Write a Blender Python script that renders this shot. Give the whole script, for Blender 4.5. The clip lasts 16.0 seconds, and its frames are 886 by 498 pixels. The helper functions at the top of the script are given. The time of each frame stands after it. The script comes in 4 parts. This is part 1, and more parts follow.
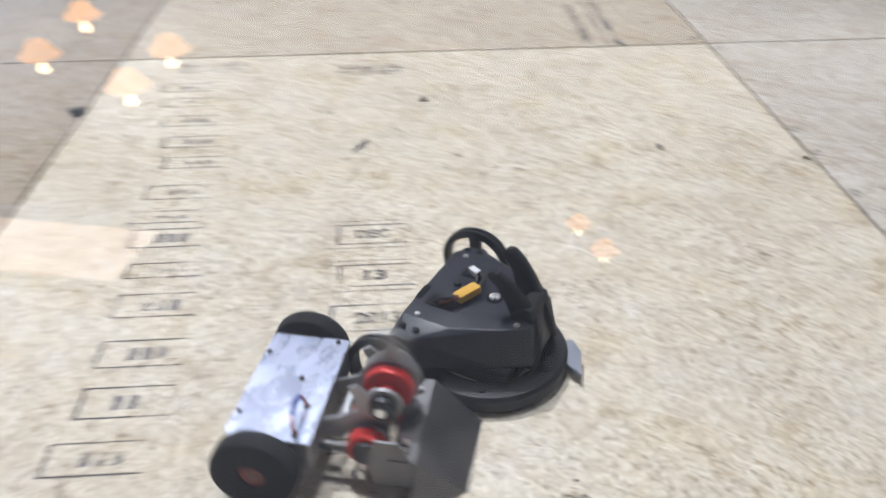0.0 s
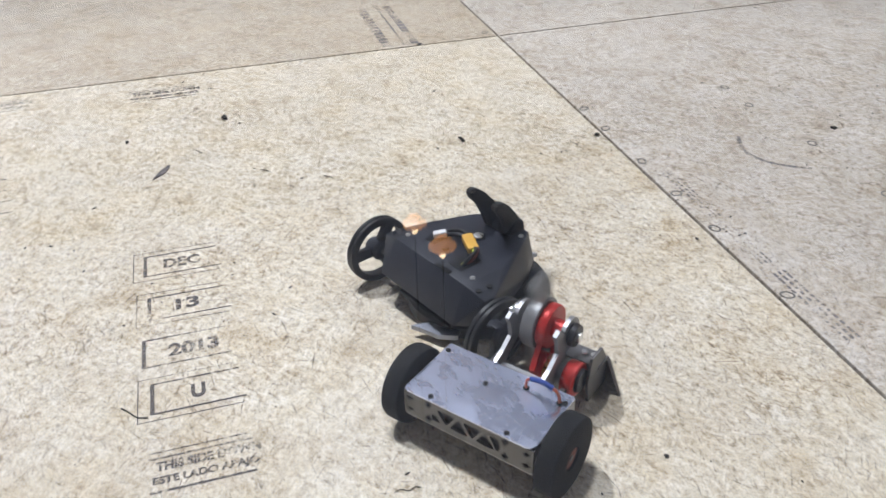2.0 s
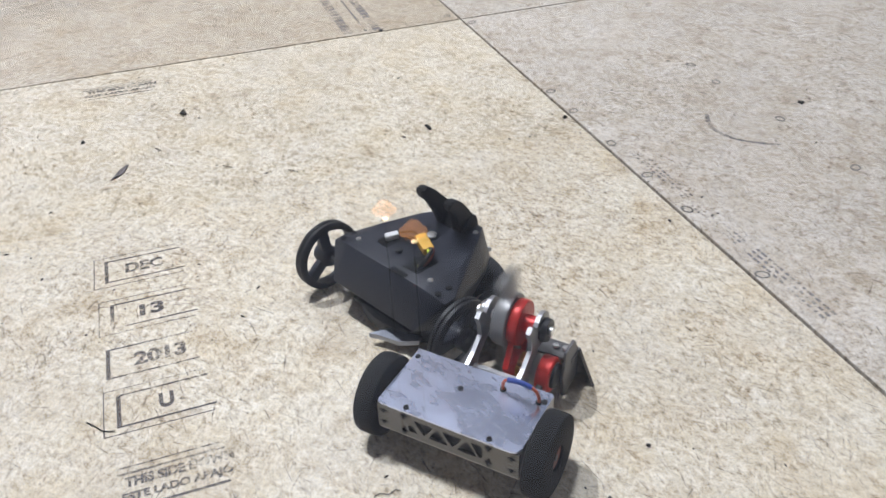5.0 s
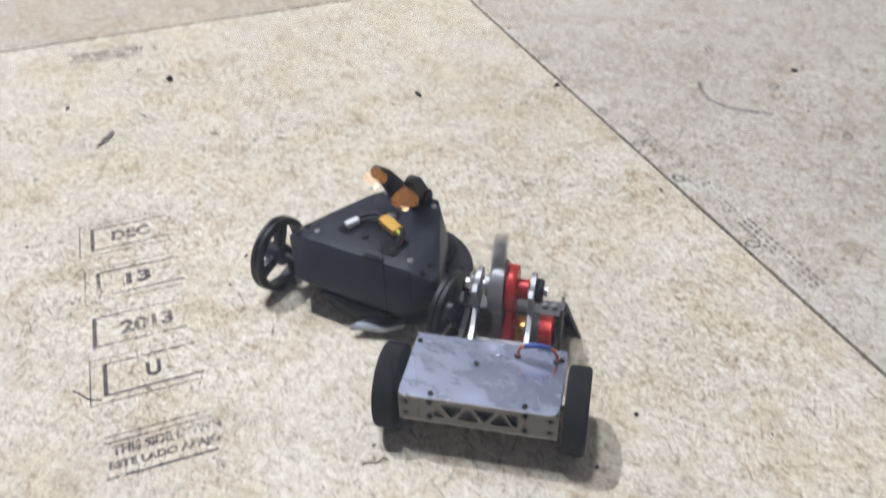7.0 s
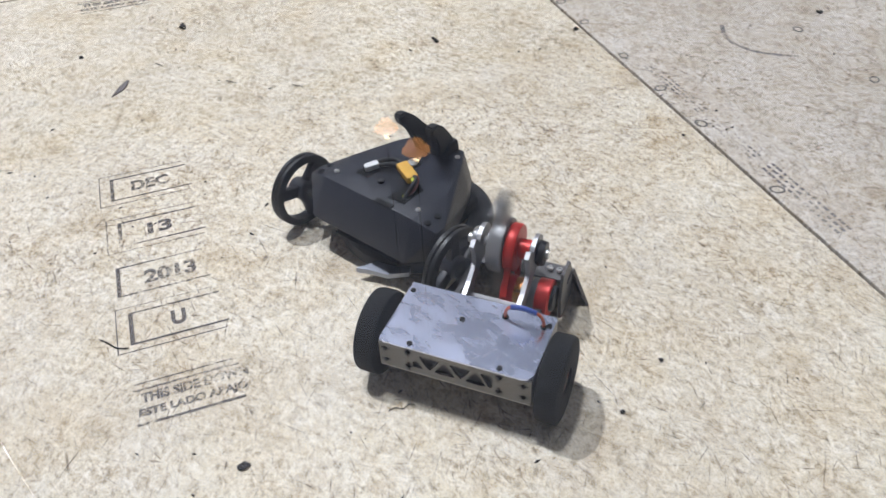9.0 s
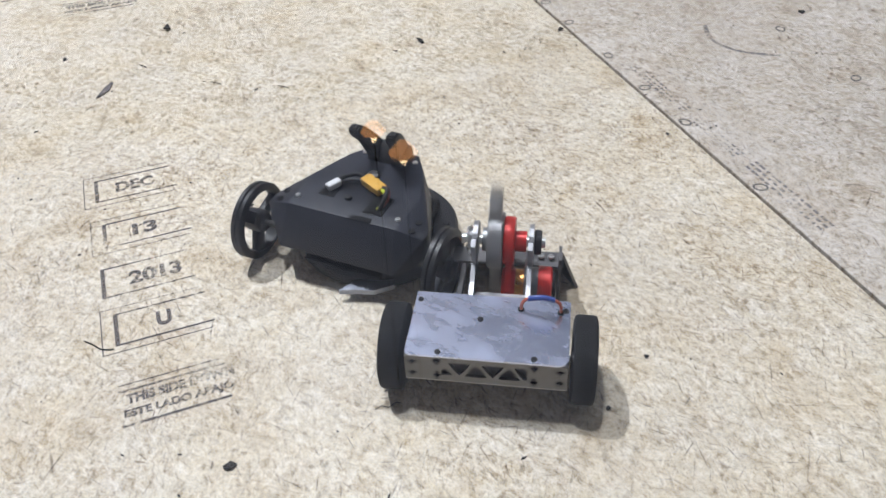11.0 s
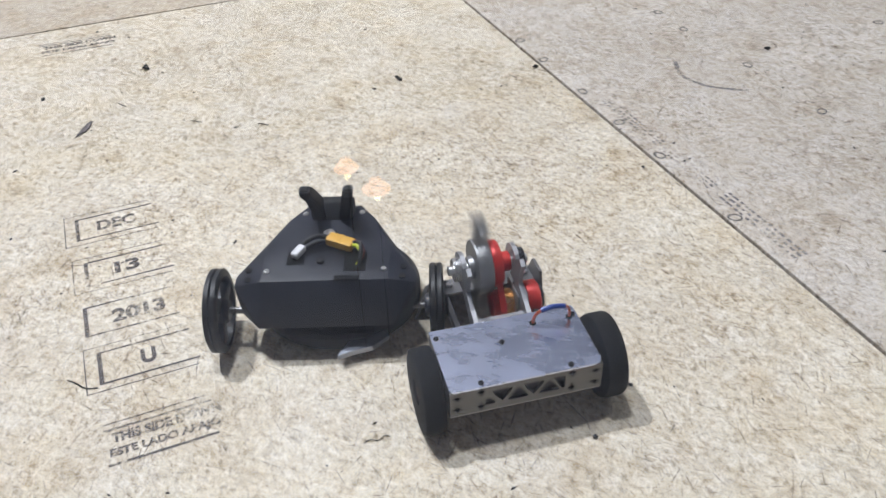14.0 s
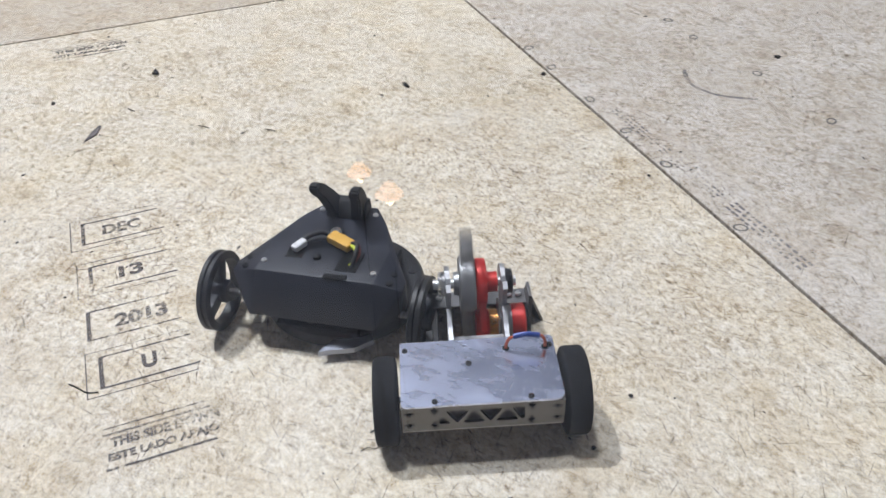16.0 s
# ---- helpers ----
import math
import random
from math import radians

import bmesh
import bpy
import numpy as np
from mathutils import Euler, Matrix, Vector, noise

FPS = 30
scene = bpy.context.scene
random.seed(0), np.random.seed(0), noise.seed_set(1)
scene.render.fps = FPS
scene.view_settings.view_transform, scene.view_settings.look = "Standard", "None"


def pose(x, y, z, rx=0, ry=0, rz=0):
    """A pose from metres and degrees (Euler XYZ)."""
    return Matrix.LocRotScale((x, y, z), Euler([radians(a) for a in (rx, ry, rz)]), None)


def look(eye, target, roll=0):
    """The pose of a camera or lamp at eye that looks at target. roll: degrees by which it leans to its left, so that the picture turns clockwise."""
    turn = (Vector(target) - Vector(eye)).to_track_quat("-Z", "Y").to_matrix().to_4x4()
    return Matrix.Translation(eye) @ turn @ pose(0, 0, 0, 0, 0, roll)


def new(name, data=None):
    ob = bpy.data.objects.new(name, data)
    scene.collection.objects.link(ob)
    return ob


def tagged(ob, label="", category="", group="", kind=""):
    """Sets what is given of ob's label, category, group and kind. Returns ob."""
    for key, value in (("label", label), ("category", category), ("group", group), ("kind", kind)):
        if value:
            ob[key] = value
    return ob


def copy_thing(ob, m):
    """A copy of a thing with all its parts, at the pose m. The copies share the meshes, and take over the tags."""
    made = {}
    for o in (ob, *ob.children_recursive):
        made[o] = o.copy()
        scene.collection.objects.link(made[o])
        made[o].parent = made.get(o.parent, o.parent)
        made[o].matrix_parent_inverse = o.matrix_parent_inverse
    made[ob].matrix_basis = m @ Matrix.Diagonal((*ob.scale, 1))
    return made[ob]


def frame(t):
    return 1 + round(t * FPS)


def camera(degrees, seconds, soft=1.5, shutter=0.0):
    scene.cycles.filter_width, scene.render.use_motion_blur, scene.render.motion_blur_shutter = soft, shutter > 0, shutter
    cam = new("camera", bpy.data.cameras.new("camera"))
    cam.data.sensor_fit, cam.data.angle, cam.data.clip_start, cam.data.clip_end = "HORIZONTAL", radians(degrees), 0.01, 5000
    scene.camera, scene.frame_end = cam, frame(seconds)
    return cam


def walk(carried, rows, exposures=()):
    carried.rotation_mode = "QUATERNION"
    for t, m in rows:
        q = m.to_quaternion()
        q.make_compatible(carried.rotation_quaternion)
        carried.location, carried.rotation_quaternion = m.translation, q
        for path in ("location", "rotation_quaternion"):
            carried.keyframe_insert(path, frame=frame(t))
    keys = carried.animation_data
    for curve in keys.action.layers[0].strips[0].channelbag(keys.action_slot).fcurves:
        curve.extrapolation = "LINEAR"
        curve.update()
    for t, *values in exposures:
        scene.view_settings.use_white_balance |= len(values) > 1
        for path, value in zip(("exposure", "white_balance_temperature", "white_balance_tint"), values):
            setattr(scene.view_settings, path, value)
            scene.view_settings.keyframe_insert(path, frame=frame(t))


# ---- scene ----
cam = camera(56.2, 16.0, soft=1.5, shutter=0.5)
PATH = [
    (0, (-0.646, -1.64, 0.607), (-0.553, 0.021, -0.503), -0.5),
    (0.1, (-0.647, -1.628, 0.595), (-0.446, 0.015, -0.528), 0.5),
    (0.2, (-0.632, -1.633, 0.603), (-0.355, -0.012, -0.535), 0.8),
    (0.3, (-0.615, -1.636, 0.599), (-0.263, -0.027, -0.535), 0.6),
    (0.4, (-0.609, -1.633, 0.605), (-0.18, -0.042, -0.529), 1.1),
    (0.5, (-0.603, -1.633, 0.601), (-0.109, -0.049, -0.515), 1.2),
    (1, (-0.595, -1.642, 0.603), (-0.07, -0.04, -0.473), 0.1),
    (1.5, (-0.602, -1.65, 0.606), (-0.157, -0.05, -0.508), -0.6),
    (2, (-0.604, -1.654, 0.606), (-0.149, -0.047, -0.494), -1.4),
    (2.5, (-0.593, -1.64, 0.604), (-0.082, -0.04, -0.482), -1.4),
    (3, (-0.595, -1.628, 0.604), (-0.087, -0.023, -0.475), -1.6),
    (3.5, (-0.597, -1.622, 0.602), (-0.148, -0.04, -0.536), -1.9),
    (4, (-0.604, -1.624, 0.601), (-0.173, -0.044, -0.547), -2.4),
    (4.5, (-0.601, -1.629, 0.603), (-0.098, -0.053, -0.522), -2.2),
    (4.7, (-0.598, -1.63, 0.603), (-0.085, -0.063, -0.529), -2.4),
    (6.8, (-0.592, -1.631, 0.604), (-0.076, -0.074, -0.541), -2.2),
    (7, (-0.591, -1.626, 0.599), (-0.077, -0.109, -0.599), -1.9),
    (7.5, (-0.593, -1.62, 0.592), (-0.084, -0.172, -0.691), -1.9),
    (8, (-0.595, -1.621, 0.59), (-0.072, -0.186, -0.701), -2.2),
    (8.5, (-0.599, -1.622, 0.592), (-0.087, -0.172, -0.687), -2.2),
    (9, (-0.604, -1.62, 0.594), (-0.139, -0.164, -0.696), -2.9),
    (9.5, (-0.602, -1.622, 0.591), (-0.144, -0.175, -0.712), -3.1),
    (9.7, (-0.599, -1.624, 0.591), (-0.122, -0.181, -0.71), -2.9),
    (11.8, (-0.608, -1.625, 0.593), (-0.098, -0.157, -0.666), -2.4),
    (12, (-0.609, -1.628, 0.595), (-0.078, -0.159, -0.654), -2.3),
    (12.5, (-0.607, -1.632, 0.595), (-0.028, -0.173, -0.645), -1.8),
    (13, (-0.617, -1.627, 0.595), (-0.051, -0.162, -0.643), -1.6),
    (13.5, (-0.623, -1.626, 0.595), (-0.033, -0.155, -0.625), -1.4),
    (14, (-0.618, -1.629, 0.596), (-0.041, -0.153, -0.624), -1.8),
    (14.5, (-0.617, -1.628, 0.595), (-0.078, -0.148, -0.637), -2.4),
    (15, (-0.612, -1.631, 0.598), (-0.075, -0.145, -0.628), -2.7),
    (15.5, (-0.607, -1.633, 0.597), (-0.065, -0.145, -0.625), -2.4),
    (16, (-0.604, -1.631, 0.597), (-0.056, -0.135, -0.613), -2.0),
]
walk(cam, [(t, look(eye, target, roll)) for t, eye, target, roll in PATH])

# ---- light ----
world = bpy.data.worlds.new("hall_air")
scene.world = world
world.use_nodes = True
world.node_tree.nodes["Background"].inputs[0].default_value = (0.8, 0.85, 1.0, 1)
world.node_tree.nodes["Background"].inputs[1].default_value = 0.25
scene.view_settings.exposure = 0.0


def unseen_lamp(x, y, z, size, watts, colour=(0.875, 0.92, 0.99)):
    data = bpy.data.lights.new("unseen_lamp", "AREA")
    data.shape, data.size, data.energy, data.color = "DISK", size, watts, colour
    ob = new("unseen_lamp", data)
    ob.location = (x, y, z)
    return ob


# unseen overhead lamps: two set by the shadows, two added as fill
unseen_lamp(-1.80, 1.62, 6.2, 0.36, 435)
unseen_lamp(-0.75, 0.0, 6.2, 0.5, 215)
unseen_lamp(-7.3, 6.6, 6.2, 0.9, 1050)
unseen_lamp(4.7, -0.6, 6.2, 1.2, 70)


# ---- materials ----
def material(name):
    m = bpy.data.materials.new(name)
    m.use_nodes = True
    t = m.node_tree
    return m, t, t.nodes["Principled BSDF"]


def node(t, kind, **values):
    n = t.nodes.new(kind)
    for key, value in values.items():
        n.inputs[key.replace("_", " ")].default_value = value
    return n


def ramp(t, source, stops):
    r = t.nodes.new("ShaderNodeValToRGB")
    while len(r.color_ramp.elements) < len(stops):
        r.color_ramp.elements.new(0.5)
    for e, (p, c) in zip(r.color_ramp.elements, stops):
        e.position, e.color = p, c if len(c) == 4 else (*c, 1)
    t.links.new(source, r.inputs[0])
    return r.outputs[0]


def mixed(t, kind, factor, a, b):
    m = t.nodes.new("ShaderNodeMix")
    m.data_type, m.blend_type = "RGBA", kind
    for socket, value in ((m.inputs[0], factor), (m.inputs[6], a), (m.inputs[7], b)):
        if isinstance(value, bpy.types.NodeSocket):
            t.links.new(value, socket)
        else:
            socket.default_value = value
    return m.outputs[2]


def bump(t, bsdf, height, strength, distance):
    b = node(t, "ShaderNodeBump", Strength=strength, Distance=distance)
    t.links.new(height, b.inputs["Height"])
    t.links.new(b.outputs[0], bsdf.inputs["Normal"])


def coords(t, turn=0.0, size=(1, 1, 1)):
    c = t.nodes.new("ShaderNodeTexCoord")
    r, m = t.nodes.new("ShaderNodeMapping"), t.nodes.new("ShaderNodeMapping")
    r.inputs["Rotation"].default_value = (0, 0, radians(turn))
    m.inputs["Scale"].default_value = size
    t.links.new(c.outputs["Object"], r.inputs[0])
    t.links.new(r.outputs[0], m.inputs[0])
    return m.outputs[0]


def plain(name, colour, rough, metal=0.0, grain=0.15, scale=60.0, relief=0.0, streak=(1, 1, 1)):
    """A surface with cloudy wear at two scales, and fine relief."""
    m, t, b = material(name)
    at = coords(t, 0, streak)
    big = node(t, "ShaderNodeTexNoise", Scale=scale * 0.3, Detail=4.0)
    fine = node(t, "ShaderNodeTexNoise", Scale=scale * 3, Detail=6.0)
    for n in (big, fine):
        t.links.new(at, n.inputs[0])
    low, high = [max(0.0, c * (1 - grain)) for c in colour], [min(1.0, c * (1 + grain)) for c in colour]
    shade = ramp(t, big.outputs[0], [(0.3, low), (0.7, high)])
    speck = ramp(t, fine.outputs[0], [(0.3, (1 - grain,) * 3), (0.7, (1, 1, 1))])
    t.links.new(mixed(t, "MULTIPLY", 0.7, shade, speck), b.inputs["Base Color"])
    r = ramp(t, big.outputs[0], [(0.3, (max(0.02, rough - 0.1),) * 3), (0.75, (min(1, rough + 0.12),) * 3)])
    t.links.new(r, b.inputs["Roughness"])
    b.inputs["Metallic"].default_value = metal
    if max(colour) < 0.03:
        b.inputs["Specular IOR Level"].default_value = 0.36
    if relief:
        bump(t, b, fine.outputs[0], 0.5, relief)
    return m


def scratched_metal(name, colour):
    """Bare sheet metal with handling scratches, dull smears and cloudy reflections painted as tone."""
    m, t, b = material(name)
    b.inputs["Metallic"].default_value = 1.0
    smear = node(t, "ShaderNodeTexNoise", Scale=24.0, Detail=6.0, Roughness=0.62)
    t.links.new(coords(t, 20, (1, 2.2, 1)), smear.inputs[0])
    rough = ramp(t, smear.outputs[0], [(0.30, (0.22,) * 3), (0.70, (0.34,) * 3)])
    # cloudy reflections put into the colour along the smears
    tone = ramp(t, smear.outputs[0], [(0.30, [c * 0.86 for c in colour]), (0.5, [c * 0.95 for c in colour]), (0.72, colour)])
    for turn, size in ((24, (30, 1500, 1)), (-62, (24, 1300, 1)), (78, (40, 1700, 1))):
        n = node(t, "ShaderNodeTexNoise", Scale=1.0, Detail=2.0)
        t.links.new(coords(t, turn, size), n.inputs[0])
        line = ramp(t, n.outputs[0], [(0.66, (0, 0, 0)), (0.74, (0.3, 0.3, 0.3))])
        rough = mixed(t, "MIX", line, rough, (0.55, 0.55, 0.55, 1))
        tone = mixed(t, "MIX", line, tone, (0.76, 0.80, 0.88, 1))
    t.links.new(rough, b.inputs["Roughness"])
    t.links.new(tone, b.inputs["Base Color"])
    return m


def strand_board(name, tint, dirt, seed, warmth=0.5, fine=1.4):
    """Pressed board of overlapping wood strands, with dark slivers, rubbed dirt and stains."""
    m, t, b = material(name)

    def cloud(scale, detail, rough, turn, stretch, stops):
        n = node(t, "ShaderNodeTexNoise", Scale=scale, Detail=detail, Roughness=rough)
        t.links.new(coords(t, turn, stretch), n.inputs[0])
        return ramp(t, n.outputs[0], stops)

    colour, height = None, None
    pale = [(0.0, (0.60, 0.54, 0.45)), (0.12, (0.70, 0.65, 0.56)), (0.4, (0.76, 0.73, 0.66)), (0.72, (0.84, 0.82, 0.77)), (0.9, (0.78, 0.74, 0.64)), (1.0, (0.68, 0.65, 0.61))]
    layers = ((12, (16, 52, 1), None), (-38, (20, 66, 1), 0.45), (63, (18, 62, 1), 0.5), (88, (26, 84, 1), 0.5), (-72, (22, 90, 1), 0.5), (33, (32, 105, 1), 0.5), (-15, (38, 120, 1), 0.55), (50, (52, 160, 1), 0.58))
    for turn, size, cover in layers:
        size = (size[0] * fine, size[1] * fine, 1)
        at = coords(t, turn + seed, size)
        warp = node(t, "ShaderNodeTexNoise", Scale=0.8, Detail=4.0, Roughness=0.6)
        t.links.new(at, warp.inputs[0])
        bent = t.nodes.new("ShaderNodeVectorMath")
        bent.operation = "MULTIPLY_ADD"
        t.links.new(warp.outputs[1], bent.inputs[0])
        bent.inputs[1].default_value = (1.7, 2.4, 0)
        t.links.new(at, bent.inputs[2])
        cell = node(t, "ShaderNodeTexVoronoi", Scale=1.0)
        t.links.new(bent.outputs[0], cell.inputs[0])
        split = t.nodes.new("ShaderNodeSeparateColor")
        t.links.new(cell.outputs["Color"], split.inputs[0])
        fibre = cloud(2.0, 4.0, 0.65, turn + seed, (size[0] * 1.3, 240 + size[1], 1), [(0.30, (0.62, 0.56, 0.49)), (0.43, (0.92, 0.90, 0.87)), (0.55, (1, 1, 1))])
        flake = mixed(t, "MULTIPLY", 1.0, ramp(t, split.outputs[0], pale), fibre)
        if colour is None:
            colour, height = flake, split.outputs[1]
        else:
            mask = ramp(t, split.outputs[2], [(cover - 0.05, (0, 0, 0)), (cover + 0.05, (1, 1, 1))])
            colour = mixed(t, "MIX", mask, colour, flake)
            height = mixed(t, "MIX", mask, height, split.outputs[1])
    # a few short dark slivers between the strands
    for turn, size, limit in ((20, (22, 330, 1), 0.28), (-55, (24, 380, 1), 0.29), (80, (22, 340, 1), 0.29), (-75, (30, 300, 1), 0.285), (50, (20, 360, 1), 0.29), (-33, (20, 400, 1), 0.275)):
        sliver = cloud(1.0, 2.0, 0.6, turn + 2 * seed, size, [(limit - 0.04, (0.20, 0.16, 0.13)), (limit + 0.05, (1, 1, 1))])
        colour = mixed(t, "MULTIPLY", 0.95, colour, sliver)
    # bleached wisps and rubbed pale patches
    for turn, size in ((-48, (28, 190, 1)), (70, (30, 200, 1)), (35, (30, 170, 1)), (-80, (26, 180, 1))):
        colour = mixed(t, "MIX", cloud(1.0, 4.0, 0.65, turn - seed, size, [(0.56, (0, 0, 0)), (0.66, (0.8, 0.8, 0.8))]), colour, (0.86, 0.84, 0.80, 1))
    # brown marks in clusters and grey dirt, from grains up to hand-sized stains
    cluster = cloud(7.0, 6.0, 0.7, 11 + seed, (1, 1, 1), [(0.40, (0.22,) * 3), (0.60, (0.9, 0.9, 0.9))])
    colour = mixed(t, "MULTIPLY", cluster, colour, cloud(95.0, 5.0, 0.66, seed, (1, 0.6, 1), [(0.33, (0.44, 0.37, 0.30)), (0.40, (0.84, 0.79, 0.73)), (0.45, (1, 1, 1))]))
    colour = mixed(t, "MULTIPLY", cluster, colour, cloud(40.0, 8.0, 0.74, 70 + seed, (0.65, 1, 1), [(0.33, (0.56, 0.51, 0.44)), (0.41, (0.88, 0.85, 0.80)), (0.48, (1, 1, 1))]))
    colour = mixed(t, "MULTIPLY", 0.85, colour, cloud(60.0, 8.0, 0.75, 25 - seed, (1, 0.6, 1), [(0.32, (0.56, 0.54, 0.52)), (0.41, (0.88, 0.87, 0.86)), (0.48, (1, 1, 1))]))
    colour = mixed(t, "MULTIPLY", 0.9, colour, cloud(20.0, 8.0, 0.80, -20 - seed, (1.2, 0.7, 1), [(0.30, (0.72, 0.66, 0.57)), (0.44, (1, 1, 1)), (0.58, (1, 1, 1)), (0.70, (0.88, 0.89, 0.90))]))
    colour = mixed(t, "MULTIPLY", 1.0, colour, cloud(150.0, 5.0, 0.7, 5 + seed, (1, 0.6, 1), [(0.34, (0.56, 0.52, 0.47)), (0.44, (0.94, 0.93, 0.91)), (0.52, (1, 1, 1))]))
    for turn, limit in ((35, 0.335), (-50, 0.335), (85, 0.33), (-78, 0.34), (62, 0.335), (-100, 0.335)):
        scratch = cloud(1.0, 3.0, 0.65, turn - seed, (24, 200, 1), [(limit - 0.05, (0.36, 0.30, 0.25)), (limit + 0.04, (1, 1, 1))])
        colour = mixed(t, "MULTIPLY", cluster, colour, scratch)
    colour = mixed(t, "MULTIPLY", warmth, colour, cloud(9.0, 5.0, 0.65, 40 + seed, (1, 1, 1), [(0.35, (0.96, 0.89, 0.76)), (0.5, (1, 0.99, 0.96)), (0.68, (0.95, 0.95, 0.97))]))
    colour = mixed(t, "MULTIPLY", 0.6, colour, cloud(330.0, 3.0, 0.7, seed, (1, 0.7, 1), [(0.32, (0.66, 0.60, 0.54)), (0.45, (0.95, 0.94, 0.93)), (0.55, (1, 1, 1))]))
    colour = mixed(t, "MULTIPLY", 0.85, colour, cloud(14.0, 7.0, 0.7, 15 - seed, (1, 0.8, 1), [(0.33, (0.74, 0.68, 0.60)), (0.45, (0.96, 0.94, 0.91)), (0.58, (1, 1, 1))]))
    colour = mixed(t, "MULTIPLY", dirt, colour, cloud(6.0, 7.0, 0.72, 3 * seed + 50, (1, 1.3, 1), [(0.28, (0.60, 0.52, 0.42)), (0.40, (1, 1, 1))]))
    colour = mixed(t, "MULTIPLY", dirt, colour, cloud(2.2, 6.0, 0.62, -seed, (1, 1, 1), [(0.3, (0.76, 0.74, 0.72)), (0.62, (1, 1, 1))]))
    colour = mixed(t, "MULTIPLY", 1.0, colour, (*tint, 1))
    t.links.new(colour, b.inputs["Base Color"])
    b.inputs["Roughness"].default_value = 0.62
    b.inputs["Specular IOR Level"].default_value = 0.3
    bump(t, b, height, 0.4, 0.0007)
    return m


BOARD = strand_board("strand_board_pale", (1.0, 0.97, 0.92), 0.6, 0, 0.5, 1.7)
BOARD_GREY = strand_board("strand_board_grey", (0.86, 0.84, 0.85), 0.6, 31, 0.15, 2.1)
BOARD_TAN = strand_board("strand_board_tan", (0.82, 0.77, 0.72), 0.8, 57, 0.4, 1.9)
BOARD_BROWN = strand_board("strand_board_brown", (0.56, 0.505, 0.46), 0.9, 83, 0.5, 1.6)
JOINT = plain("dark_joint", (0.025, 0.022, 0.02), 0.9)
# unseen walls darkened to cut bounce, unseen ceiling blue to tint reflections
WALL = plain("bounce_cutting_wall", (0.12, 0.14, 0.18), 0.8, scale=3)
CEILING = plain("blue_reflection_ceiling", (0.54, 0.63, 0.82), 0.8, scale=3)
ALU = scratched_metal("scratched_aluminium", (0.69, 0.75, 0.97))
ALU_EDGE = plain("machined_aluminium", (0.40, 0.40, 0.42), 0.5, 0.95, 0.12, 60, 0.00005)
STEEL = plain("dark_steel", (0.16, 0.155, 0.16), 0.42, 0.8, 0.3, 50, 0.0001)
BLADE = plain("blade_steel", (0.30, 0.30, 0.31), 0.45, 0.7, 0.2, 50, 0.0001)
# aluminium darkened for the front plate, whose shade is put into the colour
SHADED_ALU = plain("shaded_aluminium", (0.20, 0.192, 0.185), 0.5, 0.9, 0.15, 60)
TOOTH = plain("grey_tooth_steel", (0.34, 0.36, 0.42), 0.4, 0.9, 0.2, 60)
SCREW = plain("bright_screw_steel", (0.9, 0.9, 0.9), 0.32, 1.0, 0.1, 200)
BOLT = plain("black_bolt_steel", (0.03, 0.03, 0.035), 0.4, 0.6, 0.2, 200)
FOAM = plain("black_foam_tyre", (0.008, 0.008, 0.009), 0.9, 0.0, 0.3, 120, 0.0006)
RUBBER = plain("black_rubber", (0.012, 0.012, 0.014), 0.5, 0.0, 0.2, 100, 0.0001)
PLASTIC = plain("black_printed_plastic", (0.017, 0.019, 0.029), 0.44, 0.0, 0.25, 60, 0.0, (1, 1, 3))
PLASTIC_MATT = plain("matt_black_plastic", (0.005, 0.005, 0.006), 0.7, 0.0, 0.25, 60, 0.0001)
HOLE = plain("unlit_hole", (0.002, 0.002, 0.002), 0.95)
DARK = plain("painted_recess_shade", (0.03, 0.027, 0.03), 0.8)
RED = plain("red_anodised", (0.62, 0.035, 0.03), 0.38, 0.25, 0.15, 60)
HUB_RED = plain("red_brown_hub", (0.20, 0.05, 0.04), 0.5, 0.2, 0.2, 60)
COPPER = plain("copper_winding", (0.75, 0.36, 0.12), 0.3, 1.0, 0.3, 300)
YELLOW = plain("yellow_connector_nylon", (0.72, 0.40, 0.06), 0.45, 0.0, 0.12, 80)
LIME = plain("lime_wire_sleeve", (0.55, 0.62, 0.05), 0.5, 0.0, 0.15, 90)
WHITE = plain("white_connector_nylon", (0.7, 0.7, 0.72), 0.5, 0.0, 0.1, 90)
BLUE = plain("blue_heat_shrink", (0.03, 0.07, 0.32), 0.4, 0.0, 0.15, 90)
ORANGE = plain("orange_red_wire", (0.62, 0.12, 0.05), 0.45, 0.0, 0.15, 90)
CHIP = plain("charred_rubber_chip", (0.03, 0.026, 0.024), 0.8, 0.0, 0.3, 300, 0.0004)
FLAKE = plain("grey_bark_flake", (0.16, 0.14, 0.14), 0.8, 0.0, 0.3, 200, 0.0003)
GRAPHITE = plain("pencil_graphite", (0.15, 0.14, 0.13), 0.6, 0.0, 0.3, 300)


